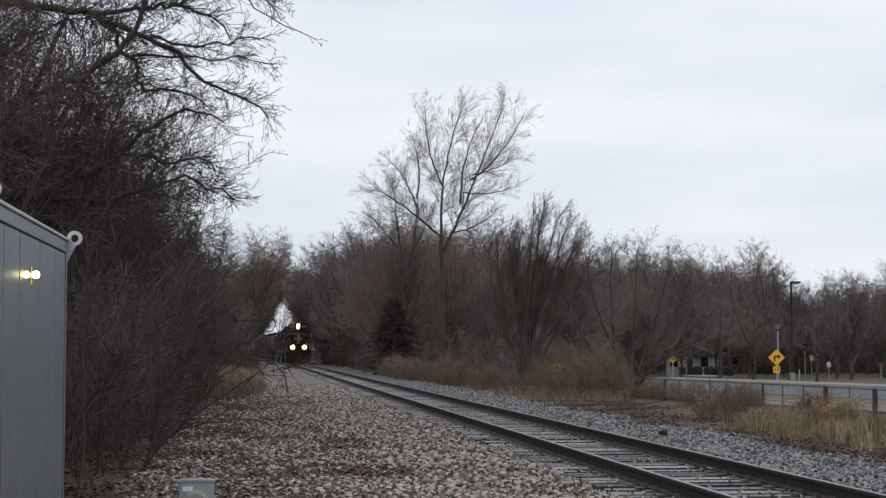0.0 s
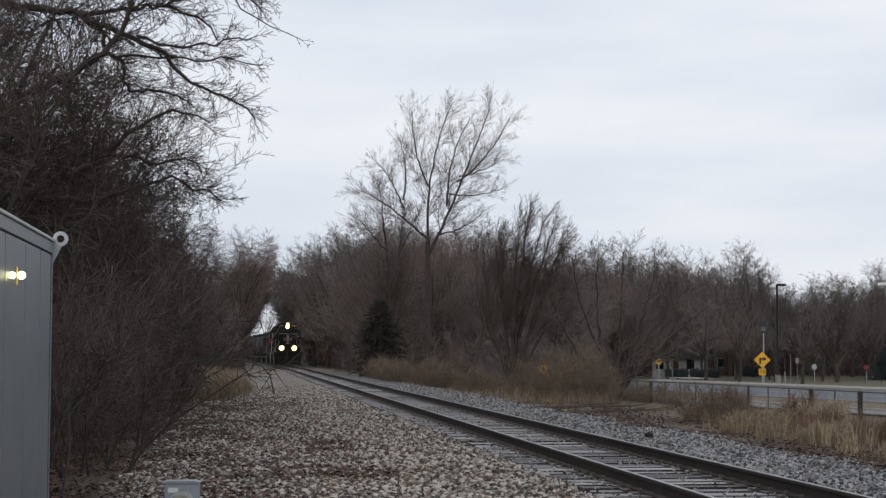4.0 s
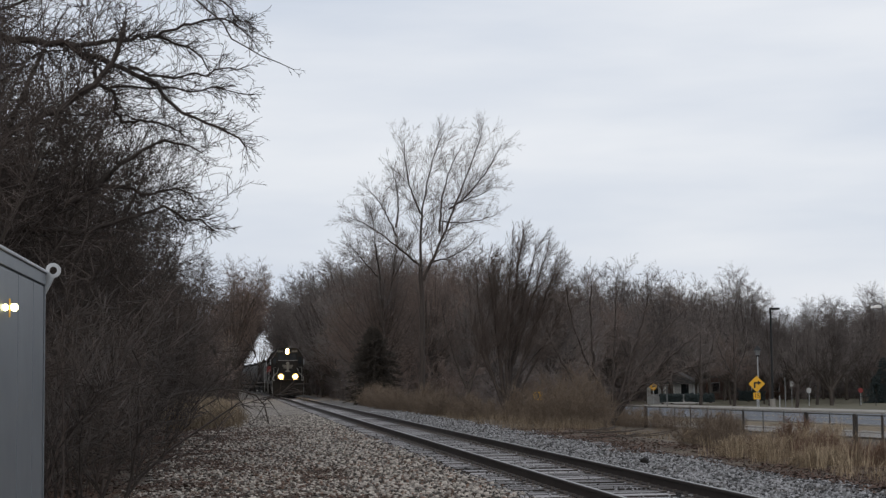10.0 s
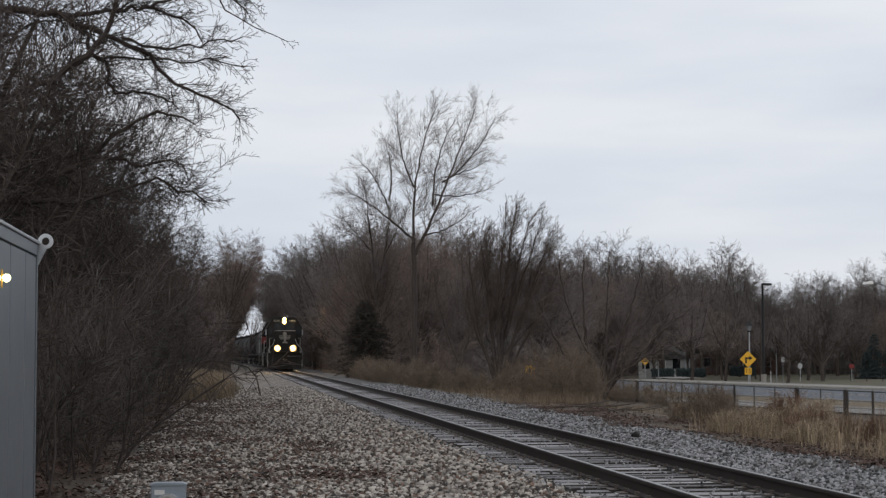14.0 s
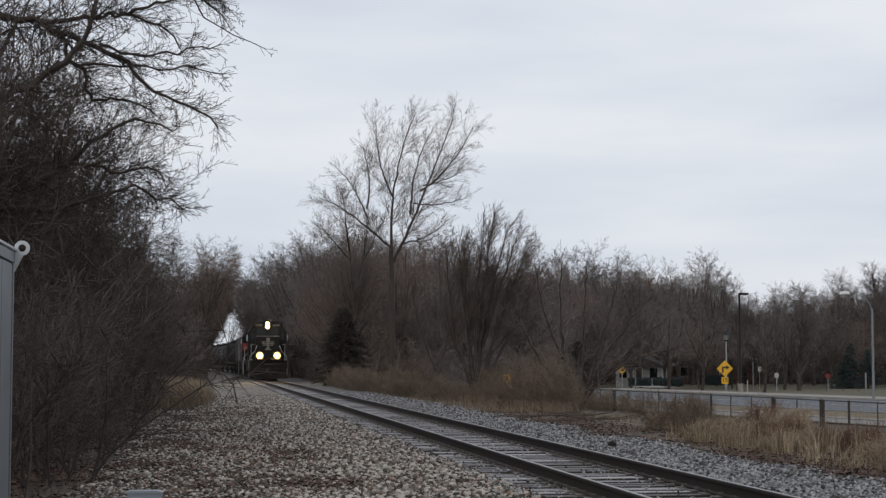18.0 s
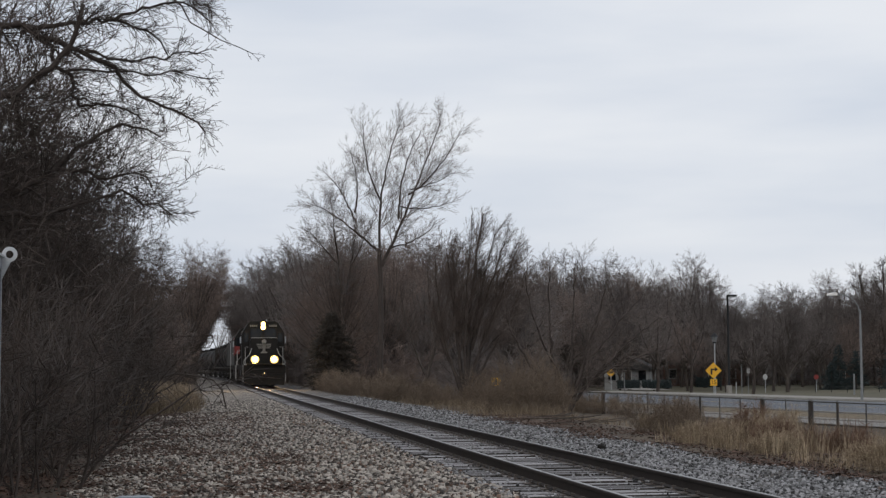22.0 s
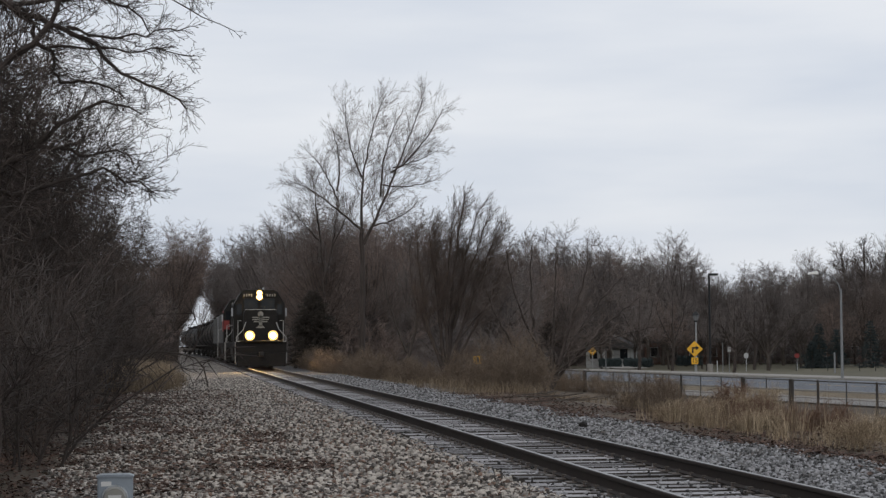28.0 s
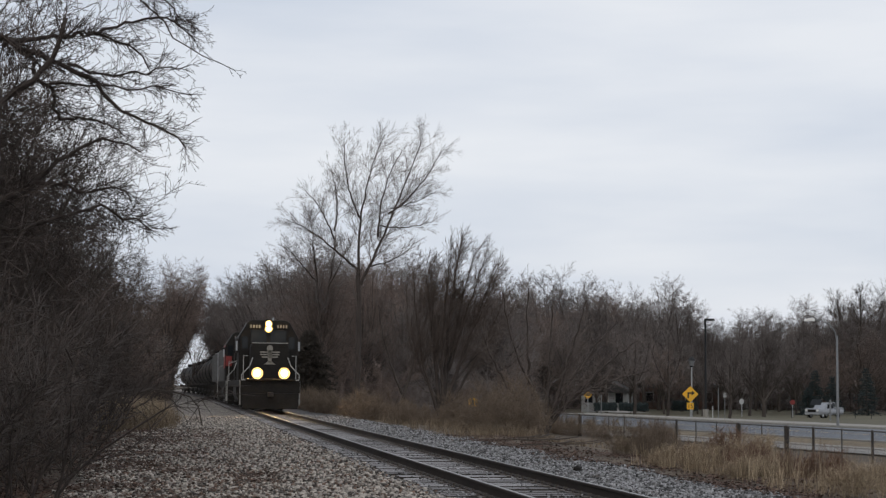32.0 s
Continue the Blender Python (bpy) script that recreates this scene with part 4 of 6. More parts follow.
    # single trees beyond the track
    fine = ((5, 0.07, 3.4, 22, 50, 0.5, 0.5), (3, 0.10, 7.0, 20, 52, 0.55, 0.6))
    guided_tree("cottonwood_tree", "tall bare cottonwood with upswept windblown twigs", spot(12.9, 81, 0.0), 7, [
        (arc((0, 0, -0.19), (0.05, 0, 9.88), (0.1, 0, 0)), 0.21, 0.15, 10, 2.0),
        (arc((0.05, 0, 9.69), (1.75, -0.3, 19.47), (-0.55, 0, 0.3)), 0.11, 0.02, 34, 2.8),
        (arc((0.2, 0, 8.74), (4.6, 0.4, 19.38), (-0.1, 0, -0.6)), 0.13, 0.02, 42, 2.8),
        (arc((2.1, 0.2, 13.87), (5.8, -0.6, 18.43), (0.2, 0, -0.5)), 0.08, 0.02, 24, 2.2),
        (arc((1.4, 0.1, 12.16), (3.2, 1.2, 18.62), (-0.4, 0, 0.2)), 0.09, 0.02, 24, 2.2),
        (arc((0, 0, 9.79), (-5.1, 0.3, 13.3), (-0.3, 0, 0.6)), 0.10, 0.015, 34, 2.3),
        (arc((-1.6, 0.2, 11.88), (-3.9, 0.8, 15.58), (0.2, 0, 0.2)), 0.07, 0.015, 22, 2.0),
        (arc((-1.7, 0.2, 12.54), (-2.1, -0.8, 16.91), (0.3, 0, 0)), 0.07, 0.015, 22, 2.0),
        (arc((0.1, 0, 13.49), (-1.2, -0.9, 18.62), (-0.3, 0, -0.2)), 0.08, 0.02, 28, 2.2),
        (arc((1.6, 0.2, 13.01), (5.2, -1.2, 13.3), (0, 0, -0.3)), 0.06, 0.015, 20, 1.7),
        (arc((0.7, 0.1, 10.07), (4.2, 0.8, 11.88), (0.2, 0, -0.3)), 0.07, 0.015, 18, 1.6),
        (arc((2.3, 0.2, 14.25), (5.7, 1, 15.67), (0, 0, -0.2)), 0.06, 0.015, 18, 1.7)], fine, TWIG, TWIG_DARK, pull=(0.045, 0, 0.05), bare=0.72, least=0.005, dense=1.5, angle=(22, 60))
    guided_tree("windswept_tree", "bare multi-stemmed tree with windswept upright twigs", spot(15.7, 67, -0.7), 9, [
        (arc((0, 0, -0.18), (-1, 0, 9.37), (0.1, 0, 0)), 0.17, 0.02, 46, 2.0),
        (arc((0.1, 0, 0.18), (1.3, 0.3, 11.28), (-0.2, 0, 0.2)), 0.17, 0.02, 50, 2.0),
        (arc((0.15, 0, 0.36), (3.3, 0, 9.28), (-0.2, 0, 0)), 0.15, 0.02, 46, 2.0),
        (arc((0.2, 0.1, 0.82), (4, 0.8, 7.64), (0.1, 0, -0.3)), 0.11, 0.015, 40, 1.8),
        (arc((-0.1, 0, 0.73), (-1.7, -0.3, 8.92), (-0.4, 0, 0)), 0.13, 0.015, 40, 1.8),
        (arc((-0.1, 0, 1.27), (-1.6, 0.9, 6.55), (-0.5, 0, 0.2)), 0.09, 0.015, 30, 1.6),
        (arc((0.1, -0.1, 1.27), (0.4, -1.1, 10.37), (-0.2, 0, 0)), 0.12, 0.015, 44, 1.9),
        (arc((0.5, 0, 3.28), (2.6, -0.9, 10.19), (-0.1, 0, 0)), 0.09, 0.015, 36, 1.8),
        (arc((0.1, 0.1, 0.6), (2.1, 0.7, 10.4), (-0.2, 0, 0)), 0.11, 0.015, 40, 1.8),
        (arc((0, 0.1, 1.0), (-0.5, 0.8, 9.4), (-0.1, 0, 0)), 0.10, 0.015, 38, 1.7),
        (arc((0.3, 0, 1.2), (3.2, -0.6, 8.8), (-0.1, 0, 0)), 0.09, 0.015, 36, 1.7),
        (arc((0.6, 0, 2.4), (4.4, 0.3, 7.0), (0.1, 0, 0)), 0.07, 0.012, 32, 1.5)], fine, TWIG_MID, TWIG_DARK, pull=(0.065, 0, 0.06), bare=0.32, start=0.3, least=0.0062, dense=2.0, angle=(14, 42))
    guided_tree("slim_tree", "slim bare tree beside the cottonwood", spot(11.2, 87, 0.0), 12, [
        (arc((0, 0, -0.2), (-0.7, 0, 11.6), (0.2, 0, 0)), 0.17, 0.05, 18, 2.0),
        (arc((-0.1, 0, 6.2), (0.9, 0.3, 12.6), (0.1, 0, -0.2)), 0.11, 0.02, 26, 1.9),
        (arc((-0.5, 0, 9.4), (-2.9, 0.4, 12.2), (-0.2, 0, 0.3)), 0.07, 0.015, 22, 1.8),
        (arc((-0.65, 0, 10.8), (-1.2, -0.4, 14.6), (0.1, 0, 0)), 0.06, 0.015, 24, 1.8),
        (arc((0.4, 0.2, 9.0), (2.3, 0.5, 13.0), (0, 0, -0.2)), 0.06, 0.015, 22, 1.8)], fine, TWIG_GREY, TWIG_DARK, pull=(0.04, 0, 0.05), bare=0.5, least=0.0055, dense=1.8, angle=(22, 60))
    guided_tree("forked_tree", "bare forked tree at the edge of the wood", spot(14.5, 74, -0.5), 14, [
        (arc((0, 0, -0.2), (2.6, 0, 9.6), (-0.1, 0, -0.3)), 0.14, 0.02, 30, 1.8),
        (arc((0.3, 0, 1.6), (-1.3, 0.2, 7.4), (-0.3, 0, 0.1)), 0.09, 0.015, 26, 1.7),
        (arc((1.0, 0, 4.2), (0.6, 0.5, 9.4), (-0.2, 0, 0)), 0.08, 0.015, 24, 1.7)], fine, TWIG, None, pull=(0.04, 0, 0.05), bare=0.3, least=0.006, dense=1.6, angle=(22, 60))
    guided_tree("spreading_tree", "low spreading bare tree with crooked branches", spot(15.0, 45.4, -0.7), 15, [
        (arc((0, 0, -0.2), (-0.7, 0, 6.4), (-0.3, 0, 0)), 0.12, 0.015, 34, 1.5),
        (arc((0, 0, 0.5), (4.0, 0.2, 4.3), (0, 0, 0.3)), 0.08, 0.015, 36, 1.5),
        (arc((0.1, 0, 0.5), (1.9, 0.3, 6.0), (0, 0, 0)), 0.10, 0.015, 36, 1.5),
        (arc((-0.1, 0, 0.6), (-2.6, 0.1, 4.6), (-0.3, 0, 0)), 0.09, 0.015, 34, 1.4),
        (arc((0.1, 0, 1.0), (4.2, -0.9, 3.0), (0, 0, 0.4)), 0.05, 0.012, 30, 1.3),
        (arc((0.2, 0, 1.0), (3.4, 0.7, 5.2), (-0.2, 0, 0.1)), 0.08, 0.012, 34, 1.4),
        (arc((-0.1, 0, 1.6), (-1.9, -0.6, 6.2), (-0.3, 0, 0)), 0.07, 0.012, 30, 1.3),
        (arc((0.1, 0, 1.2), (0.6, 0.9, 6.6), (0, 0, 0)), 0.08, 0.012, 32, 1.4)], ((5, 0.14, 3.4, 28, 68, 0.5, 0.5), (3, 0.16, 7.0, 28, 68, 0.5, 0.6)), TWIG, TWIG_DARK, pull=(0.03, 0, 0.02), bare=0.2, least=0.006, angle=(25, 65), dense=0.95)
    guided_tree("roadside_tree", "dark spreading street tree on the lawn across the road", spot(67.5, 123.2, -1.6), 17, [
        ([(0, 0, -0.1), (0, 0, 1.6), (-0.8, 0, 3.0), (-2.2, 0, 4.6), (-3.0, 0, 6.2)], 0.26, 0.05, 12, 2.2),
        ([(0, 0, 1.6), (0.9, 0.2, 2.9), (2.2, 0.3, 4.4), (3.2, 0.3, 6.0)], 0.17, 0.04, 12, 2.2),
        ([(0, 0, 1.9), (0.1, 0.4, 3.8), (0.6, 0.5, 5.8), (0.4, 0.5, 7.2)], 0.15, 0.04, 12, 2.2),
        ([(-0.3, 0, 2.3), (-1.0, -0.6, 4.0), (-1.2, -0.9, 6.0)], 0.10, 0.03, 10, 2.0)], fine, TWIG_DARK, None, least=0.010, pull=(0, 0, 0.04), bare=0.25, dense=2.4)
    guided_tree("oak_tree", "large bare oak rising over the houses", spot(99.3, 152.4, -1.25), 18, [
        ([(0, 0, -0.1), (-0.3, 0, 4), (-1.2, 0, 8), (-3.0, 0, 12), (-3.6, 0, 16)], 0.5, 0.1, 12, 4.0),
        ([(-0.3, 0, 4), (1.6, 0.2, 8), (3.0, 0.3, 12), (4.0, 0.3, 16)], 0.3, 0.08, 12, 4.0),
        ([(-0.8, 0, 6), (0.2, 0.4, 11), (0.2, 0.5, 17)], 0.28, 0.08, 12, 4.0),
        ([(-1.0, 0, 7), (-4.2, -0.6, 9.6), (-7.4, -0.9, 11)], 0.22, 0.06, 10, 3.4)], fine, TWIG_DARK, None, least=0.012, pull=(0, 0, 0.04), bare=0.25, dense=2.4)


def needle_tree(name, label, category, m, height, radius, mat, seed, whorls=16, group="", taper=1.3, dense=9, thick=0.05):
    """A conifer: trunk, and drooping boughs clothed with short sprays."""
    rng = random.Random(seed)
    ob = thing(name, label, category, m, group)
    part("trunk", rod((0, 0, -0.2), (0, 0, height * 0.97), 0.03 * height ** 0.8, 0.01), BARK, ob)
    segs, sprays = [], []
    for i in range(whorls):
        z = height * (0.04 + 0.94 * i / whorls)
        reach = radius * (1 - (i / whorls) ** taper) * rng.uniform(0.72, 1.15) + 0.12
        for k in range(dense):
            a = rng.uniform(0, 6.283)
            d = Vector((math.cos(a), math.sin(a), rng.uniform(-0.05, 0.35)))
            ln = reach * rng.uniform(0.7, 1.1)
            for s in range(int((5 + ln * 9) * (0.05 / thick) ** 0.8)):
                t = rng.uniform(0.1, 1.0)
                p = Vector((0, 0, z)) + d * ln * t + Vector((0, 0, -0.25 * t * t * ln))
                e = (d * 0.7 + Vector((rng.gauss(0, 0.6), rng.gauss(0, 0.6), rng.gauss(0.1, 0.4)))).normalized() * rng.uniform(0.12, 0.34)
                sprays.append((*p, *(p + e), thick, 0.006))
    v, f = tubes(sprays, 4)
    quads("crown", v, f, mat, ob)
    return ob


# ---------------------------------------------------------------- trackside things
def build_shed():
    x1, y0, y1, h = -1.95, 12.5, 17.9, 2.835
    x0 = x1 - 1.9
    shed = thing("signal_shed", "grey aluminium signal equipment shed with seamed panels and lifting eyes", "shed", Matrix.Translation((x1, y1, 0)) @ Matrix.Rotation(radians(-0.45), 4, "Z") @ Matrix.Translation((-x1, -y1, 0)))
    part("body", block(x0, x1 - 0.02, y0, y1, 0.1, h - 0.05), ALU, shed)
    part("footing", block(x0 + 0.1, x1 - 0.1, y0 + 0.1, y1 - 0.1, -0.2, 0.1), CONCRETE, shed)
    edges = (y0, 13.75, 14.62, 15.9, 17.0, y1 - 0.06)
    for a, b in zip(edges, edges[1:]):
        panel = block(x1 - 0.03, x1, a + 0.014, b - 0.014, 0.12, h - 0.20, 0.012)
        part("wall_panel", panel, ALU, shed)
        part("seam", block(x1 - 0.028, x1 - 0.004, b - 0.013, b + 0.013, 0.12, h - 0.20), BLACK_DIRTY, shed, "dark open seam")
    part("top_rail", block(x1 - 0.03, x1 + 0.014, y0, y1, h - 0.185, h - 0.07, 0.006), ALU, shed)
    part("roof", prism([(x0 - 0.05, h - 0.065), (x1 + 0.035, h - 0.065), (x1 + 0.035, h - 0.035), ((x0 + x1) / 2, h + 0.06), (x0 - 0.05, h - 0.035)], y0 - 0.03, y1 + 0.03, 0.006), GALV, shed)
    part("corner_post", block(x1 - 0.05, x1 + 0.012, y1 - 0.055, y1 + 0.012, 0.1, h - 0.19, 0.006), ALU, shed)
    for y in (y0 + 0.02, y1 + 0.03):
        own = bmesh.new()
        n, rings = 24, []
        for k in range(n):
            a = 2 * math.pi * k / n
            rings.append([own.verts.new((x1 + 0.085 + math.cos(a) * rr, y + dy, h - 0.03 + math.sin(a) * rr)) for rr, dy in ((0.078, -0.014), (0.078, 0.014), (0.040, 0.014), (0.040, -0.014))])
        for k in range(n):
            for j in range(4):
                own.faces.new((rings[k][j], rings[(k + 1) % n][j], rings[(k + 1) % n][(j + 1) % 4], rings[k][(j + 1) % 4]))
        eye = part("lifting_eye", own, GALV, shed, "galvanised lifting eye")
        part("strap", prism([(x1 - 0.02, h - 0.28), (x1 + 0.012, h - 0.28), (x1 + 0.10, h - 0.10), (x1 + 0.02, h - 0.06), (x1 - 0.02, h - 0.10)], y - 0.012, y + 0.012, 0.003), GALV, eye)
    part("red_tag", block(x1 + 0.014, x1 + 0.018, y0 + 0.16, y0 + 0.22, h - 0.16, h - 0.09), RED, shed)
    lamp = thing("wall_lamp", "small lit twin lamp on the shed wall", "lamp", pose(x1 - 0.023, 14.95, 2.29, 0, 0, -0.45))
    part("bracket", block(0, 0.056, -0.006, 0.006, -0.02, 0.02, 0.002), BLACK, lamp)
    part("guard", block(0.048, 0.056, -0.035, 0.035, -0.085, 0.075, 0.003), YELLOW, lamp, "narrow yellow guard strip")
    for dx, r in ((0.016, 0.03), (0.092, 0.035)):
        own = bmesh.new()
        bmesh.ops.create_uvsphere(own, u_segments=14, v_segments=10, radius=r, matrix=Matrix.Translation((dx, 0, 0)))
        part("bulb", own, LAMP_GLOW, lamp, "glowing pale yellow bulb", True)
    return shed


def build_meter():
    box = thing("meter_box", "small grey electric meter box on a low post", "meter box", spot(-0.53, 11.4, 0))
    part("post", rod((0, 0.05, -0.1), (0, 0.05, 0.16), 0.04, None, 12), GALV, box)
    part("housing", block(-0.165, 0.165, 0, 0.16, 0.02, 0.395, 0.012), BOX_GREY, box)
    part("lid", prism([(-0.175, 0.388), (0.175, 0.388), (0.175, 0.402), (0.13, 0.415), (-0.13, 0.415), (-0.175, 0.402)], -0.012, 0.17, 0.003), BOX_GREY, box)
    part("label", block(-0.13, -0.035, -0.004, 0, 0.305, 0.35), WHITE, box, "blank white label")
    part("meter_ring", rod((0, 0.0, 0.195), (0, -0.05, 0.195), 0.125, 0.118, 28), GALV, box)
    part("meter_glass", rod((0, -0.05, 0.195), (0, -0.10, 0.195), 0.112, 0.095, 28), plain("meter_glass", (0.30, 0.29, 0.26), 0.1), box)
    part("meter_dial", block(-0.06, 0.06, -0.106, -0.101, 0.17, 0.23), WHITE, box)


def blades(name, label, seed, spots, height, width, mat, bend=0.35):
    """Dry grass: narrow bent blades, each of two joined pieces. spots: rows of x, y, radius, count, height factor."""
    rng = np.random.default_rng(seed)
    vs, fs, base = [], [], 0
    for u, w, rad, count, k in spots:
        x, y = plan(u, w)
        r, a = rad * np.sqrt(rng.random(count)), rng.uniform(0, 6.283, count)
        px, py = x + r * np.cos(a), y + 1.45 * r * np.sin(a)
        pz = np.array([ground_z(p, q) for p, q in zip(px, py)]) - 0.04
        h = height * k * rng.uniform(0.45, 1.1, count)
        b = rng.uniform(0, 6.283, count)
        lean = h * bend * rng.uniform(0.1, 1.0, count)
        dx, dy = np.cos(b), np.sin(b)
        w = width * rng.uniform(0.6, 1.3, count)
        p0 = np.stack([px, py, pz], 1)
        side = np.stack([-dy, dx, np.zeros(count)], 1) * w[:, None]
        mid = p0 + np.stack([dx * lean * 0.3, dy * lean * 0.3, h * 0.55], 1)
        tip = p0 + np.stack([dx * lean, dy * lean, h], 1)
        vs.append(np.stack([p0 - side, p0 + side, mid + side * 0.8, mid - side * 0.8, tip + side * 0.15, tip - side * 0.15], 1).reshape(-1, 3))
        i = base + np.arange(count)[:, None] * 6
        fs.append(np.concatenate([i + [[0, 1, 2, 3]], i + [[3, 2, 4, 5]]]))
        base += count * 6
    ob = quads(name, np.concatenate(vs), np.concatenate(fs), mat)
    return tagged(ob, label, "grass", "", "stuff")


def build_grass():
    rng = random.Random(77)
    far = [(10.1 + rng.uniform(-0.7, 1.9), 36 + 50 * rng.random() ** 1.2, 0.8, 110, rng.uniform(0.4, 1.1)) for _ in range(120)]
    blades("tall_grass", "tall brown dead grass along the track", 1, far, 0.55, 0.005, DRY_GRASS, 1.2)
    near = [(9.9 + 4.6 * rng.random() ** 1.3, 13.5 + 10.0 * rng.random(), rng.uniform(0.12, 0.4), 46, rng.choice((0.3, 0.4, 0.55, 0.75, 1.05))) for _ in range(95)]
    blades("verge_grass", "pale dead grass and seed heads on the verge", 2, near, 0.72, 0.0035, STRAW, 0.9)
    stems = [(10.2 + 4.2 * rng.random() ** 1.2, 13.5 + 10.5 * rng.random(), 0.7, 8, rng.uniform(0.6, 1.2)) for _ in range(120)]
    blades("verge_stalks", "upright brown weed stalks among the verge grass", 5, stems, 0.95, 0.0028, DRY_GRASS, 0.35)
    bank = [(-0.75 + rng.uniform(-1.2, 0.8), 41 + 14 * rng.random(), 0.6, 160, rng.uniform(0.6, 1.2)) for _ in range(45)]
    blades("bank_grass", "brown dead grass bank at the edge of the gravel", 3, bank, 0.9, 0.006, DRY_GRASS, 1.1)
    slope = [(12 + 12 * rng.random(), 24 + 36 * rng.random(), 1.4, 60, rng.uniform(0.3, 0.7)) for _ in range(110)]
    blades("slope_grass", "short dead grass on the slope to the fence", 4, slope, 0.5, 0.010, DRY_GRASS, 0.8)
    # weeds and brush of the verge
    weed = shrub(600, "reddish-brown dead weed clump on the verge", "weed clumps", 9, 0.55, WEED, None, 0.006, 0.4, "weed_clump")
    weed.matrix_basis = spot(12.3, 24.4, -0.1)
    stand(weed, [(11.2, 21.3), (11.5, 20.9), (12.2, 21.2), (12.7, 20.3), (12.4, 20.7), (13.8, 19.0), (12.0, 17.0), (10.9, 20.4), (11.6, 18.4), (13.2, 17.6), (10.8, 22.6)], 0.5, 0.85, 61)
    brush = shrub(601, "dense soft brown brush beside the track", "verge brush", 16, 1.0, BRUSH, rule_of(**{**SHRUB, "fuzz": (19.0, 0.42, 0.0042)}), 0.008, 0.9, "brush_shrub")
    brush.matrix_basis = spot(11.8, 40.0, -0.1)
    stand(brush, [(12.5, 41.5), (11.2, 41.2), (12.1, 39.2)], 1.15, 1.45, 62)
    stand(brush, [(11.0, 26.6), (11.6, 26.2), (11.2, 25.4), (11.9, 27.2)], 0.55, 0.75, 63)
    stand(brush, [(10.9 - 1.5 * smooth_step(44, 62, 44 + 0.95 * i) + rng.uniform(-0.5, 1.1), 44 + 0.95 * i) for i in range(46)], 0.55, 1.05, 64)
    stand(brush, [paces(fence_x(y) - rng.uniform(0.1, 0.7), y) for y in (86, 88.5, 94, 97.5, 100, 101.5, 103, 104, 105.5, 107, 108, 110)], 0.6, 1.0, 68)
    fine = rule_of(**{**SHRUB, "fuzz": (13.0, 0.26, 0.0032), "min_r": 0.003})
    tuft = shrub(602, "soft pale straw tuft with seed heads on the verge", "straw tufts", 22, 0.5, STRAW, fine, 0.004, 0.35, "straw_tuft")
    tuft.matrix_basis = spot(12.4, 23.0, -0.05)
    stand(tuft, [(10.1 + 4.0 * rng.random() ** 1.4, 14.0 + 9.5 * rng.random()) for _ in range(18)], 0.4, 0.85, 65)
    stand(tuft, [(13.0 + 3.5 * rng.random(), 25.5 + 8.0 * rng.random()) for _ in range(12)], 0.5, 0.8, 66)
    stand(tuft, [(-0.75 + rng.uniform(-1.2, 0.8), 42 + 13 * rng.random()) for _ in range(24)], 1.0, 1.6, 67)


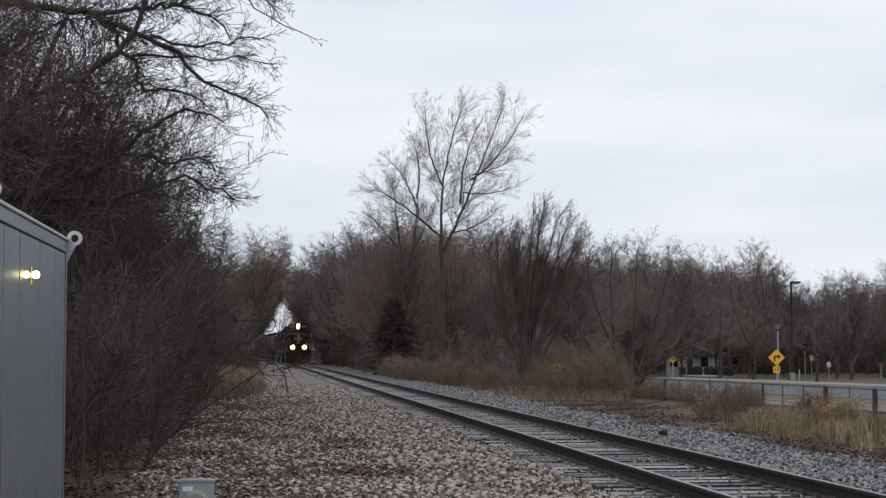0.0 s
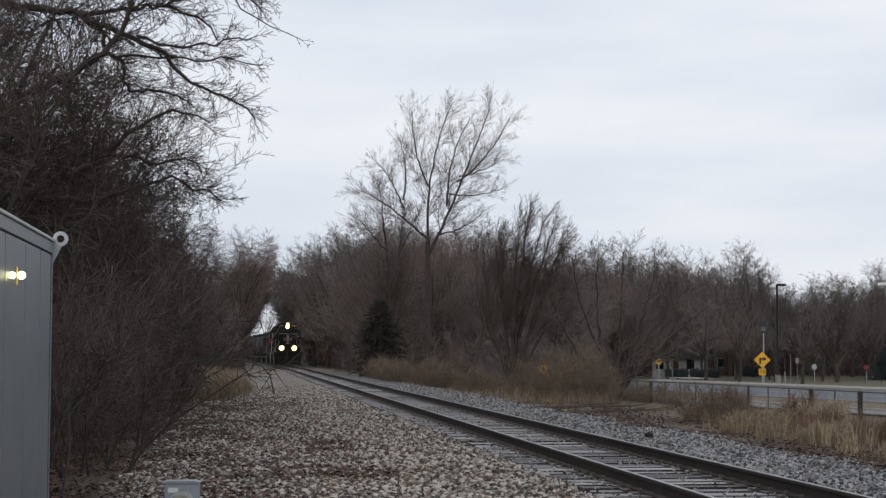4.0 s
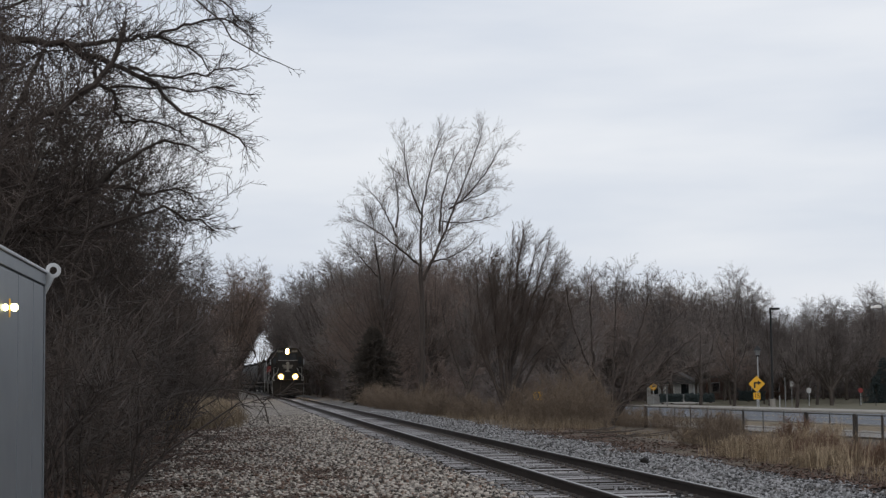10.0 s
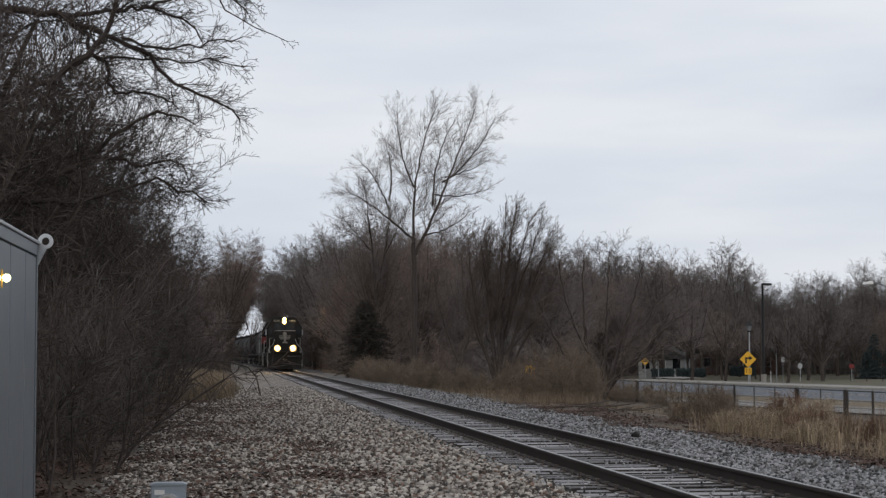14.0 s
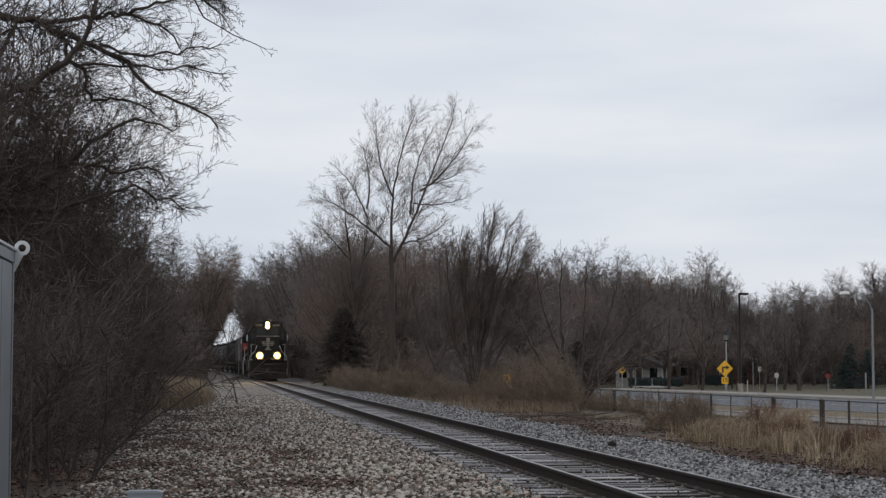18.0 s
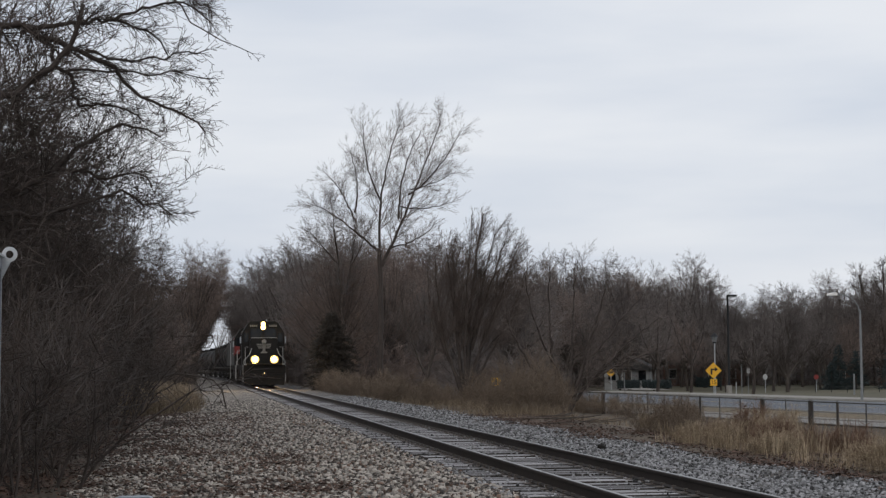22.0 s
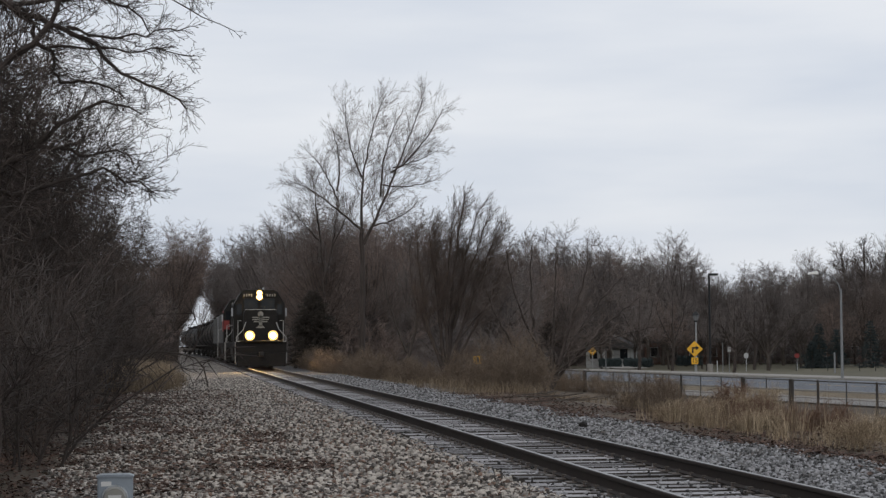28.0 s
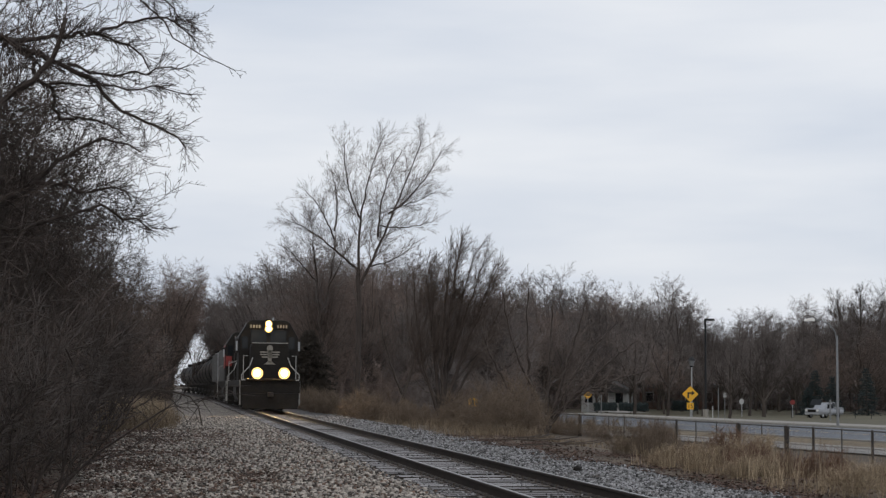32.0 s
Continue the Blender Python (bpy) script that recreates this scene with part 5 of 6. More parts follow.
def build_litter():
    """Fallen leaves over the left of the gravel and on the bare strip beyond the track."""
    rng = np.random.default_rng(9)
    n = 46000
    left = rng.random(n) < 0.78
    y = np.where(left, 9 + 34 * rng.random(n) ** 1.5, 12 + 26 * rng.random(n) ** 1.3)
    x = np.where(left, -2.9 + 4.8 * rng.random(n) ** 2.8, 8.9 + 2.4 * rng.random(n))
    drift = rng.random(n) < 0.62
    pick = rng.integers(0, 260, n)
    cu, cw = x[pick], y[pick]
    x = np.where(drift, cu + rng.normal(0, 0.32, n), x)
    y = np.where(drift, cw + rng.normal(0, 0.22, n), y)
    x, y = plan(x, y)
    z = np.array([max(strip_height(u, w), ground_z(u, w) - 0.03) for u, w in zip(x, y)]) + 0.03
    a, s = rng.uniform(0, 6.283, n), rng.uniform(0.02, 0.055, n)
    c, d = np.cos(a) * s, np.sin(a) * s
    up = rng.uniform(-0.012, 0.022, (n, 4))
    o = [(c, d), (-d * 0.7, c * 0.7), (-c, -d), (d * 0.7, -c * 0.7)]
    v = np.stack([np.stack([x + u, y + w, z + up[:, k]], 1) for k, (u, w) in enumerate(o)], 1).reshape(-1, 3)
    f = np.arange(n * 4).reshape(-1, 4)
    f = np.concatenate([f[:, [0, 1, 2]], f[:, [0, 2, 3]]])
    tagged(quads("fallen_leaves", v, f, LITTER), "brown fallen leaves scattered on the gravel", "leaves", "", "stuff")
    rng2 = random.Random(4)
    sticks = []
    for k in range(14):
        p = Vector((*plan(rng2.uniform(9.2, 10.8), rng2.uniform(30, 36)), 0.06))
        a = rng2.uniform(-0.5, 0.5)
        sticks.append(bent([p, p + Vector((math.cos(a), math.sin(a), 0.03)) * 0.8, p + Vector((math.cos(a + 0.3), math.sin(a + 0.3), 0.06)) * 1.5], 0.012, 5))
    for bm in sticks:
        tagged(part("fallen_branch", bm, BARK), "grey fallen branch lying beside the track", "branch", "fallen branches")
    limb = thing("fallen_limb", "dark dead limb arching down over the grass bank onto the gravel", "branch")
    part("stem", bent([(-2.6, 60.6, 1.15), (-1.8, 60, 1.35), (-1.1, 60, 1.28), (-0.6, 60, 1.44), (0.2, 60, 1.36), (0.75, 60, 1.2), (1.05, 59.9, 0.85), (1.2, 59.8, 0.2)], 0.027, 7), BARK, limb)
    for line in ([(-0.9, 60, 1.3), (-0.5, 59.9, 0.9), (0.0, 59.8, 0.3)], [(-2.0, 60, 1.3), (-1.5, 59.9, 0.7), (-1.0, 59.8, 0.28)], [(-0.2, 60, 1.4), (0.3, 59.9, 0.8), (0.7, 59.8, 0.25)], [(0.5, 60, 1.25), (0.7, 60, 0.8), (1.1, 59.9, 0.3)], [(-0.6, 60, 1.42), (-0.3, 60, 1.62), (0.1, 60.1, 1.7)]):
        part("side_branch", bent([line[0], Vector(line[0]).lerp(Vector(line[1]), 0.5) + Vector((0.08, 0, 0.1)), line[1], Vector(line[1]).lerp(Vector(line[2]), 0.5) + Vector((0.06, 0, 0.07)), line[2]], 0.011, 5), BARK, limb)
    bm = bmesh.new()
    bmesh.ops.create_icosphere(bm, subdivisions=1, radius=0.09)
    for vert in bm.verts:
        vert.co = Vector((vert.co.x * 1.2, vert.co.y, max(vert.co.z, -0.05))) * rng2.uniform(0.75, 1.2)
    tagged(part("dark_stone", bm, BLACK), "dark lump of stone beside the rail", "stone").matrix_basis = spot(7.75, 21.4, 0.05)


def fence_x(y):
    """Where the fence stands; y in metres."""
    return 27.9 - (y - 62) * 0.085


def build_fence():
    fence = thing("chain_link_fence", "weathered grey chain-link fence with steel posts", "fence")
    ys = [40.98 + 2.585 * i for i in range(27)]
    for i, y in enumerate(ys):
        x = fence_x(y)
        z = ground_z(x, y)
        thick = 0.115 if i in (12, 14, 23) else 0.055 if i in (9, 11, 17) else 0.03
        post = part("post", rod((x, y, z - 0.1), (x, y, 0.03), thick, None, 10), OLD_STEEL if thick < 0.05 else TIE_SIDE, fence)
        part("cap", rod((x, y, 0.03), (x, y, 0.06), thick * 1.1, thick * 0.4, 10), OLD_STEEL, post)
        if i + 1 < len(ys):
            part("top_rail", rod((x, y, 0.0), (fence_x(ys[i + 1]), ys[i + 1], 0.0), 0.03, None, 8), OLD_STEEL, fence)
    segs = []
    for i in range(480):
        y = ys[0] + i * 0.14
        for s in (-1, 1):
            y2 = y + s * 1.2
            if ys[0] <= y2 <= ys[-1] and y <= ys[-1]:
                segs.append((fence_x(y), y, -0.02, fence_x(y2), y2, -1.22, 0.004, 0.004))
    v, f = tubes(segs, 3)
    tagged(quads("wire_mesh", v, f, OLD_STEEL, fence), "fine grey wire mesh", "", "", "stuff")


def road_x(y, off):
    return off - 0.24 * (y - 73.3)


def band(name, a, b, lift, mat, label, category, y0=-60, y1=121, thick=0.0):
    """A strip of the setting beside or along the road, between two offsets."""
    ys = [y0 + (y1 - y0) * i / 60 for i in range(61)]
    bm = bmesh.new()
    prev = None
    for y in ys:
        z = -1.25 + lift
        (xa, ya), (xb, yb) = plan(road_x(y, a), y), plan(road_x(y, b), y)
        row = [bm.verts.new(p) for p in ((xa, ya, z - 0.3 if thick else z), (xa, ya, z), (xb, yb, z), (xb, yb, z - 0.3 if thick else z))]
        if prev:
            for k in ((0, 1, 2) if thick else (1,)):
                bm.faces.new((prev[k], prev[k + 1], row[k + 1], row[k]))
        prev = row
    return tagged(part(name, bm, mat), label, category, "", "structure")


def build_road():
    band("road", 33.3, 50.4, 0.06, ASPHALT, "worn blue-grey asphalt road", "road")
    band("road_marking", 41.7, 41.85, 0.068, YELLOW, "thin yellow centre line on the road", "marking")
    band("kerb", 32.9, 33.3, 0.17, CONCRETE, "pale concrete kerb of the road", "kerb", thick=1)
    band("kerb", 50.4, 50.8, 0.17, CONCRETE, "pale concrete kerb of the road", "kerb", thick=1)
    band("path", 24.0, 27.0, 0.05, PATH, "worn pale grey path between fence and road", "path")
    band("pavement", 27.0, 28.1, 0.10, CONCRETE, "pale concrete edging between path and verge", "pavement", thick=1)
    band("verge", 28.1, 32.9, 0.08, DEAD_LAWN, "tan strip of dead grass beside the road", "lawn")
    band("pavement", 53.0, 57.6, 0.13, CONCRETE, "pale concrete pavement and drive across the road", "pavement")
    rows = [60 + 5 * i for i in range(40)]
    offs = [57.6 + 1.5 * i for i in range(9)] + [74 + 6 * i for i in range(8)]
    v = [(*plan(road_x(y, o), y), -1.15 - 0.4 * smooth_step(58, 68, o)) for y in rows for o in offs]
    w = len(offs)
    f = [(j * w + i, j * w + i + 1, (j + 1) * w + i + 1, (j + 1) * w + i) for j in range(len(rows) - 1) for i in range(w - 1)]
    tagged(raw("lawn", v, f, LAWN, smooth=True), "yellowish winter lawn in front of the houses", "lawn", "", "structure")
    band("verge", 50.8, 53.0, 0.12, LAWN, "strip of winter grass beside the kerb", "lawn")


def arrow(parent, y):
    """A right-turn arrow of black bars with a head."""
    bm = block(-0.24, -0.10, y, y + 0.008, -0.34, 0.16)
    block(-0.10, 0.12, y, y + 0.008, 0.03, 0.16, 0, bm)
    prism([(0.11, -0.10), (0.38, 0.095), (0.11, 0.29)], y, y + 0.008, 0, bm)
    return part("arrow", bm, SIGN_BLACK, parent, "black right-turn arrow")


def diamond(r):
    k = 0.12 * r
    return [(r - k, -k), (r, 0), (r - k, k), (k, r - k), (0, r), (-k, r - k), (-r + k, k), (-r, 0), (-r + k, -k), (-k, -r + k), (0, -r), (k, -r + k)]


def lettering(text, size, m, parent, mat, name="lettering"):
    cu = bpy.data.curves.new(name, "FONT")
    cu.body, cu.size, cu.extrude, cu.align_x, cu.align_y = text, size, 0.004, "CENTER", "CENTER"
    ob = new(name, cu)
    me = bpy.data.meshes.new_from_object(ob.evaluated_get(bpy.context.evaluated_depsgraph_get()))
    bpy.data.objects.remove(ob)
    me.materials.append(mat)
    ob = new(name, me)
    ob.parent, ob.matrix_basis = parent, m
    return ob


def build_street():
    # turn sign with its speed plate
    sign = thing("turn_sign", "yellow diamond right-turn warning sign with a 15 speed plate", "road sign", spot(53.4, 112.9, -1.25, 0, 0, -25))
    part("post", rod((0, 0.05, -0.2), (0, 0.05, 3.0), 0.05, None, 8), GALV, sign)
    plate = part("sign_plate", prism([(x, z + 2.32) for x, z in diamond(0.86)], 0.0, 0.02), YELLOW, sign, "yellow diamond plate")
    a = arrow(plate, -0.012)
    a.matrix_basis = Matrix.Translation((0, 0, 2.32)) @ Matrix.Scale(1.25, 4)
    speed = part("speed_plate", block(-0.36, 0.36, 0.0, 0.02, 0.72, 1.42, 0.005), YELLOW, sign, "yellow advisory speed plate")
    lettering("15", 0.62, pose(0, -0.006, 1.08, 90), speed, SIGN_BLACK)
    sign2 = thing("bend_sign", "small yellow diamond warning sign half hidden by branches", "road sign", spot(48.0, 129.0, -1.25, 0, 0, -22))
    part("post", rod((0, 0.05, -0.2), (0, 0.05, 2.6), 0.06, None, 8), GALV, sign2)
    p2 = part("sign_plate", prism([(x, z + 2.05) for x, z in diamond(0.5)], 0.0, 0.02), YELLOW, sign2)
    part("arrow", block(-0.17, 0.17, -0.012, -0.004, 1.98, 2.12), SIGN_BLACK, p2)
    marker = thing("marker_sign", "small yellow marker sign with a black mark among the bushes", "sign", pose(19.6, 109, -1.25, 0, 0, -12))
    part("post", rod((0, 0.04, -0.2), (0, 0.04, 2.15), 0.03, None, 6), STEEL, marker)
    plate3 = part("sign_plate", block(-0.3, 0.3, 0, 0.02, 1.62, 2.15, 0.01), YELLOW, marker)
    part("mark", block(-0.07, 0.07, -0.01, -0.003, 1.72, 2.05), SIGN_BLACK, plate3)
    # park lamp post with lantern
    lamp = thing("lamp_post", "grey ornamental lamp post with a glass lantern", "lamp post", spot(53.9, 113.6, -1.25))
    part("post", rod((0, 0, -0.1), (0, 0, 5.3), 0.09, 0.06, 12), GALV, lamp)
    lantern = part("lantern", rod((0, 0, 5.3), (0, 0, 5.85), 0.2, 0.34, 8), POLE_GREY, lamp)
    part("cap", rod((0, 0, 5.85), (0, 0, 6.3), 0.46, 0.08, 8), POLE_DARK, lantern)
    part("collar", rod((0, 0, 5.18), (0, 0, 5.32), 0.13, 0.22, 8), POLE_DARK, lantern)
    # dark parking lamp
    tall = thing("parking_lamp", "tall dark parking-lot lamp on a concrete base", "street lamp", spot(55.0, 112.6, -1.25))
    part("base", rod((0, 0, -0.1), (0, 0, 0.75), 0.3, None, 16), CONCRETE, tall)
    part("pole", rod((0, 0, 0.75), (0, 0, 10.2), 0.13, 0.11, 10), POLE_DARK, tall)
    part("head", block(-0.1, 0.95, -0.2, 0.2, 10.05, 10.28, 0.04), POLE_DARK, tall)
    # road lamp with a bent arm
    cobra = thing("street_lamp", "grey street lamp with a curved arm", "street lamp", spot(50.57, 80.8, -1.25))
    part("pole", rod((0, 0, -0.1), (0, 0, 7.1), 0.11, 0.08, 12), POLE_GREY, cobra)
    part("arm", bent([(0, 0, 6.6), (-0.15, 0, 7.4), (-0.6, 0, 8.0), (-1.3, 0, 8.25), (-1.9, 0, 8.3)], 0.045, 8), POLE_GREY, cobra)
    part("head", prism([(-2.65, 8.2), (-1.85, 8.2), (-1.85, 8.4), (-2.1, 8.45), (-2.6, 8.33)], -0.16, 0.16, 0.03), WHITE, cobra)
    # small signs by the lawn
    stop = thing("stop_sign", "small red stop sign seen across the lawn", "road sign", spot(71.8, 124.2, -1.6, 0, 0, -28))
    part("post", rod((0, 0.04, -0.1), (0, 0.04, 1.9), 0.04, None, 8), GALV, stop)
    oct_ = [(0.3 * math.cos(radians(22.5 + 45 * k)), 1.75 + 0.3 * math.sin(radians(22.5 + 45 * k))) for k in range(8)]
    part("sign_plate", prism(oct_, 0, 0.02), CAB_RED, stop)
    back = thing("round_sign", "white sign on a post seen across the road", "road sign", spot(64.6, 123.0, -1.5, 0, 0, -28))
    part("post", rod((0, 0.04, -0.1), (0, 0.04, 2.0), 0.04, None, 8), GALV, back)
    part("sign_plate", prism([(0.27 * math.cos(radians(15 * k)), 1.72 + 0.34 * math.sin(radians(15 * k))) for k in range(24)], 0, 0.02), SIDING, back)
    # posts along the far pavement; places by share of distance to the side
    for share, dist, h, r, mat, label in ((0.3285, 172, 1.1, 0.06, SIDING, "short white post beside the pavement"), (0.3321, 176, 3.0, 0.05, POLE_GREY, "thin grey steel pole on the verge"),
                                          (0.3362, 176, 2.6, 0.04, POLE_GREY, "thin pole with a small white sign"), (0.404, 168, 1.9, 0.10, POLE_GREY, "pale grey marker post by the spruces"),
                                          (0.2585, 178, 2.2, 0.05, POLE_GREY, "thin grey steel pole on the verge")):
        x, y = dist * share, dist
        post = thing("pole", label, "post", pose(x, y, -1.3), "posts across the road")
        part("shaft", rod((0, 0, -0.2), (0, 0, h), r, r * 0.9, 8), mat, post)
        part("cap", rod((0, 0, h), (0, 0, h + 0.04), r * 1.1, r * 0.5, 8), mat, post)
        if "sign" in label:
            part("sign_plate", block(-0.18, 0.18, -0.06, -0.04, h - 0.55, h - 0.05, 0.005), SIDING, post)
    lawn_fence = thing("lawn_fence", "thin dark metal fence behind the lawn", "fence")
    line = [(70.5 + 1.6 * i, 186.0 - 0.75 * i) for i in range(14)]
    for i, (x, y) in enumerate(line):
        part("post", rod((x, y, -1.7), (x, y, -0.45), 0.035, None, 6), POLE_DARK, lawn_fence)
        if i:
            for z in (-0.5, -1.0):
                part("rail", rod((*line[i - 1], z), (x, y, z), 0.02, None, 6), POLE_DARK, lawn_fence)
    for share, dist, h, r in ((0.3391, 175, 7.0, 0.2), (0.352, 196, 8.0, 0.2), (0.279, 182, 8.5, 0.22), (0.300, 190, 9.0, 0.2), (0.322, 192, 7.5, 0.16)):
        x, y = dist * share, dist
        guided_tree("street_tree", "bare young street tree with a dark trunk", pose(x, y, -1.4), int(share * 1000), [
            (arc((0, 0, -0.2), (0.1, 0, h * 0.55), (0.1, 0, 0)), r, r * 0.6, 6, h * 0.2),
            (arc((0, 0, h * 0.32), (h * 0.22, 0.4, h * 0.95), (0.3, 0, 0)), r * 0.5, 0.03, 20, h * 0.22),
            (arc((0.05, 0, h * 0.35), (-h * 0.24, -0.3, h * 0.9), (-0.3, 0, 0)), r * 0.5, 0.03, 20, h * 0.22),
            (arc((0.1, 0, h * 0.5), (0.2, 0.2, h), (0, 0, 0)), r * 0.5, 0.03, 20, h * 0.2)], FAR_TWIGS, WOOD_TWIG, TWIG_DARK, least=0.009, pull=(0, 0, 0.03), bare=0.5, angle=(25, 60))
    # drive that curves up to the houses
    bm = bmesh.new()
    prev = None
    for i in range(13):
        t = i / 12
        cx, cy = 51.5 - 3.5 * t + 9.0 * t * t, 184 + 26 * t
        row = [bm.verts.new((cx - 1.9, cy, -1.06)), bm.verts.new((cx + 1.9, cy + 0.6, -1.06))]
        if prev:
            bm.faces.new((prev[0], prev[1], row[1], row[0]))
        prev = row
    tagged(part("driveway", bm, CONCRETE), "pale concrete drive curving up to the houses", "driveway", "", "structure")
    # hedges and shrubs of the gardens
    for x, y, w, d, h in ((50.6, 130.0, 2.6, 1.2, 1.1), (54.4, 130.6, 3.4, 1.3, 1.1), (63.6, 136, 3.2, 1.4, 1.3)):
        hedge(x, y, w, d, h)


def hedge(x, y, w, d, h):
    rng = random.Random(int(x * 10))
    segs = []
    for _ in range(1300):
        p = Vector((rng.uniform(-w / 2, w / 2), rng.uniform(-d / 2, d / 2), rng.uniform(0.05, h - 0.1)))
        e = Vector((rng.gauss(0, 0.5), rng.gauss(0, 0.5), 0.8)).normalized() * rng.uniform(0.15, 0.32)
        segs.append((*p, *(p + e), 0.05, 0.01))
    v, f = tubes(segs, 4)
    ob = tagged(quads("hedge", v, f, SPRUCE), "clipped dark evergreen hedge before a house", "hedge", "garden hedges")
    ob.matrix_basis = spot(x, y, -1.2)


def house(x, y, turn, w, d, h, rise, wall, roof, label, tower=False):
    ob = thing("house", label, "house", spot(x, y, -1.25, 0, 0, turn))
    part("wall", block(-w / 2, w / 2, -d / 2, d / 2, -0.3, h), wall, ob)
    part("roof", prism([(-w / 2 - 0.4, h), (w / 2 + 0.4, h), (w / 2 + 0.4, h + 0.15), (0, h + rise), (-w / 2 - 0.4, h + 0.15)], -d / 2 - 0.4, d / 2 + 0.4), roof, ob)
    n = max(3, int(w / 2.6))
    for k in range(n):
        cx = -w / 2 + w * (k + 0.5) / n
        if k == n // 2:
            door = part("door", block(cx - 0.5, cx + 0.5, -d / 2 - 0.06, -d / 2 + 0.02, 0.1, 2.2), DOOR_BROWN, ob)
            part("frame", block(cx - 0.62, cx + 0.62, -d / 2 - 0.04, -d / 2 + 0.01, 0.1, 2.32), WHITE, door)
            continue
        win = part("window", block(cx - 0.5, cx + 0.5, -d / 2 - 0.05, -d / 2 + 0.02, 0.95, 2.25), GLASS_DARK, ob)
        bm = block(cx - 0.62, cx - 0.5, -d / 2 - 0.08, -d / 2 + 0.02, 0.85, 2.35)
        block(cx + 0.5, cx + 0.62, -d / 2 - 0.08, -d / 2 + 0.02, 0.85, 2.35, 0, bm)
        block(cx - 0.62, cx + 0.62, -d / 2 - 0.08, -d / 2 + 0.02, 2.25, 2.37, 0, bm)
        block(cx - 0.68, cx + 0.68, -d / 2 - 0.10, -d / 2 + 0.02, 0.83, 0.95, 0, bm)
        part("window_frame", bm, SIDING, win, "white window frame")
    if tower:
        c = part("cupola", block(-0.6, 0.6, -0.6, 0.6, h + rise - 0.6, h + rise + 1.0), WHITE, ob)
        part("cupola_roof", rod((0, 0, h + rise + 1.0), (0, 0, h + rise + 1.9), 0.8, 0.05, 6), RED, c, "red pointed roof")
    return ob


CAB_RED = material("faded_cab_red", (0.16, 0.018, 0.016), (0.27, 0.035, 0.03), 2.0, 0.5, 0.03)
BRICK = material("dull_brick", (0.10, 0.055, 0.04), (0.18, 0.10, 0.075), 2.0, 0.9, 0.2, fine=20)
SIDING = material("pale_siding", (0.32, 0.32, 0.32), (0.45, 0.45, 0.44), 1.0, 0.7, 0.05, fine=10)
DOOR_BROWN = material("dark_brown_door", (0.05, 0.03, 0.02), (0.09, 0.055, 0.035), 3.0, 0.5, 0.05)
SHINGLE = material("dark_shingles", (0.04, 0.04, 0.042), (0.09, 0.088, 0.085), 2.0, 0.9, 0.3, fine=12)
SILVER = material("silver_car_paint", (0.27, 0.28, 0.3), (0.34, 0.35, 0.37), 1.0, 0.3, 0.0, metal=0.4, fine=4)
TYRE = plain("tyre_rubber", (0.012, 0.012, 0.012), 0.85)


def car_wheel(parent, x, y, r):
    w = part("wheel", rod((x - 0.11, y, r), (x + 0.11, y, r), r, None, 20), TYRE, parent)
    part("rim", rod((x - 0.118, y, r), (x + 0.118, y, r), r * 0.6, None, 14), GALV, w)


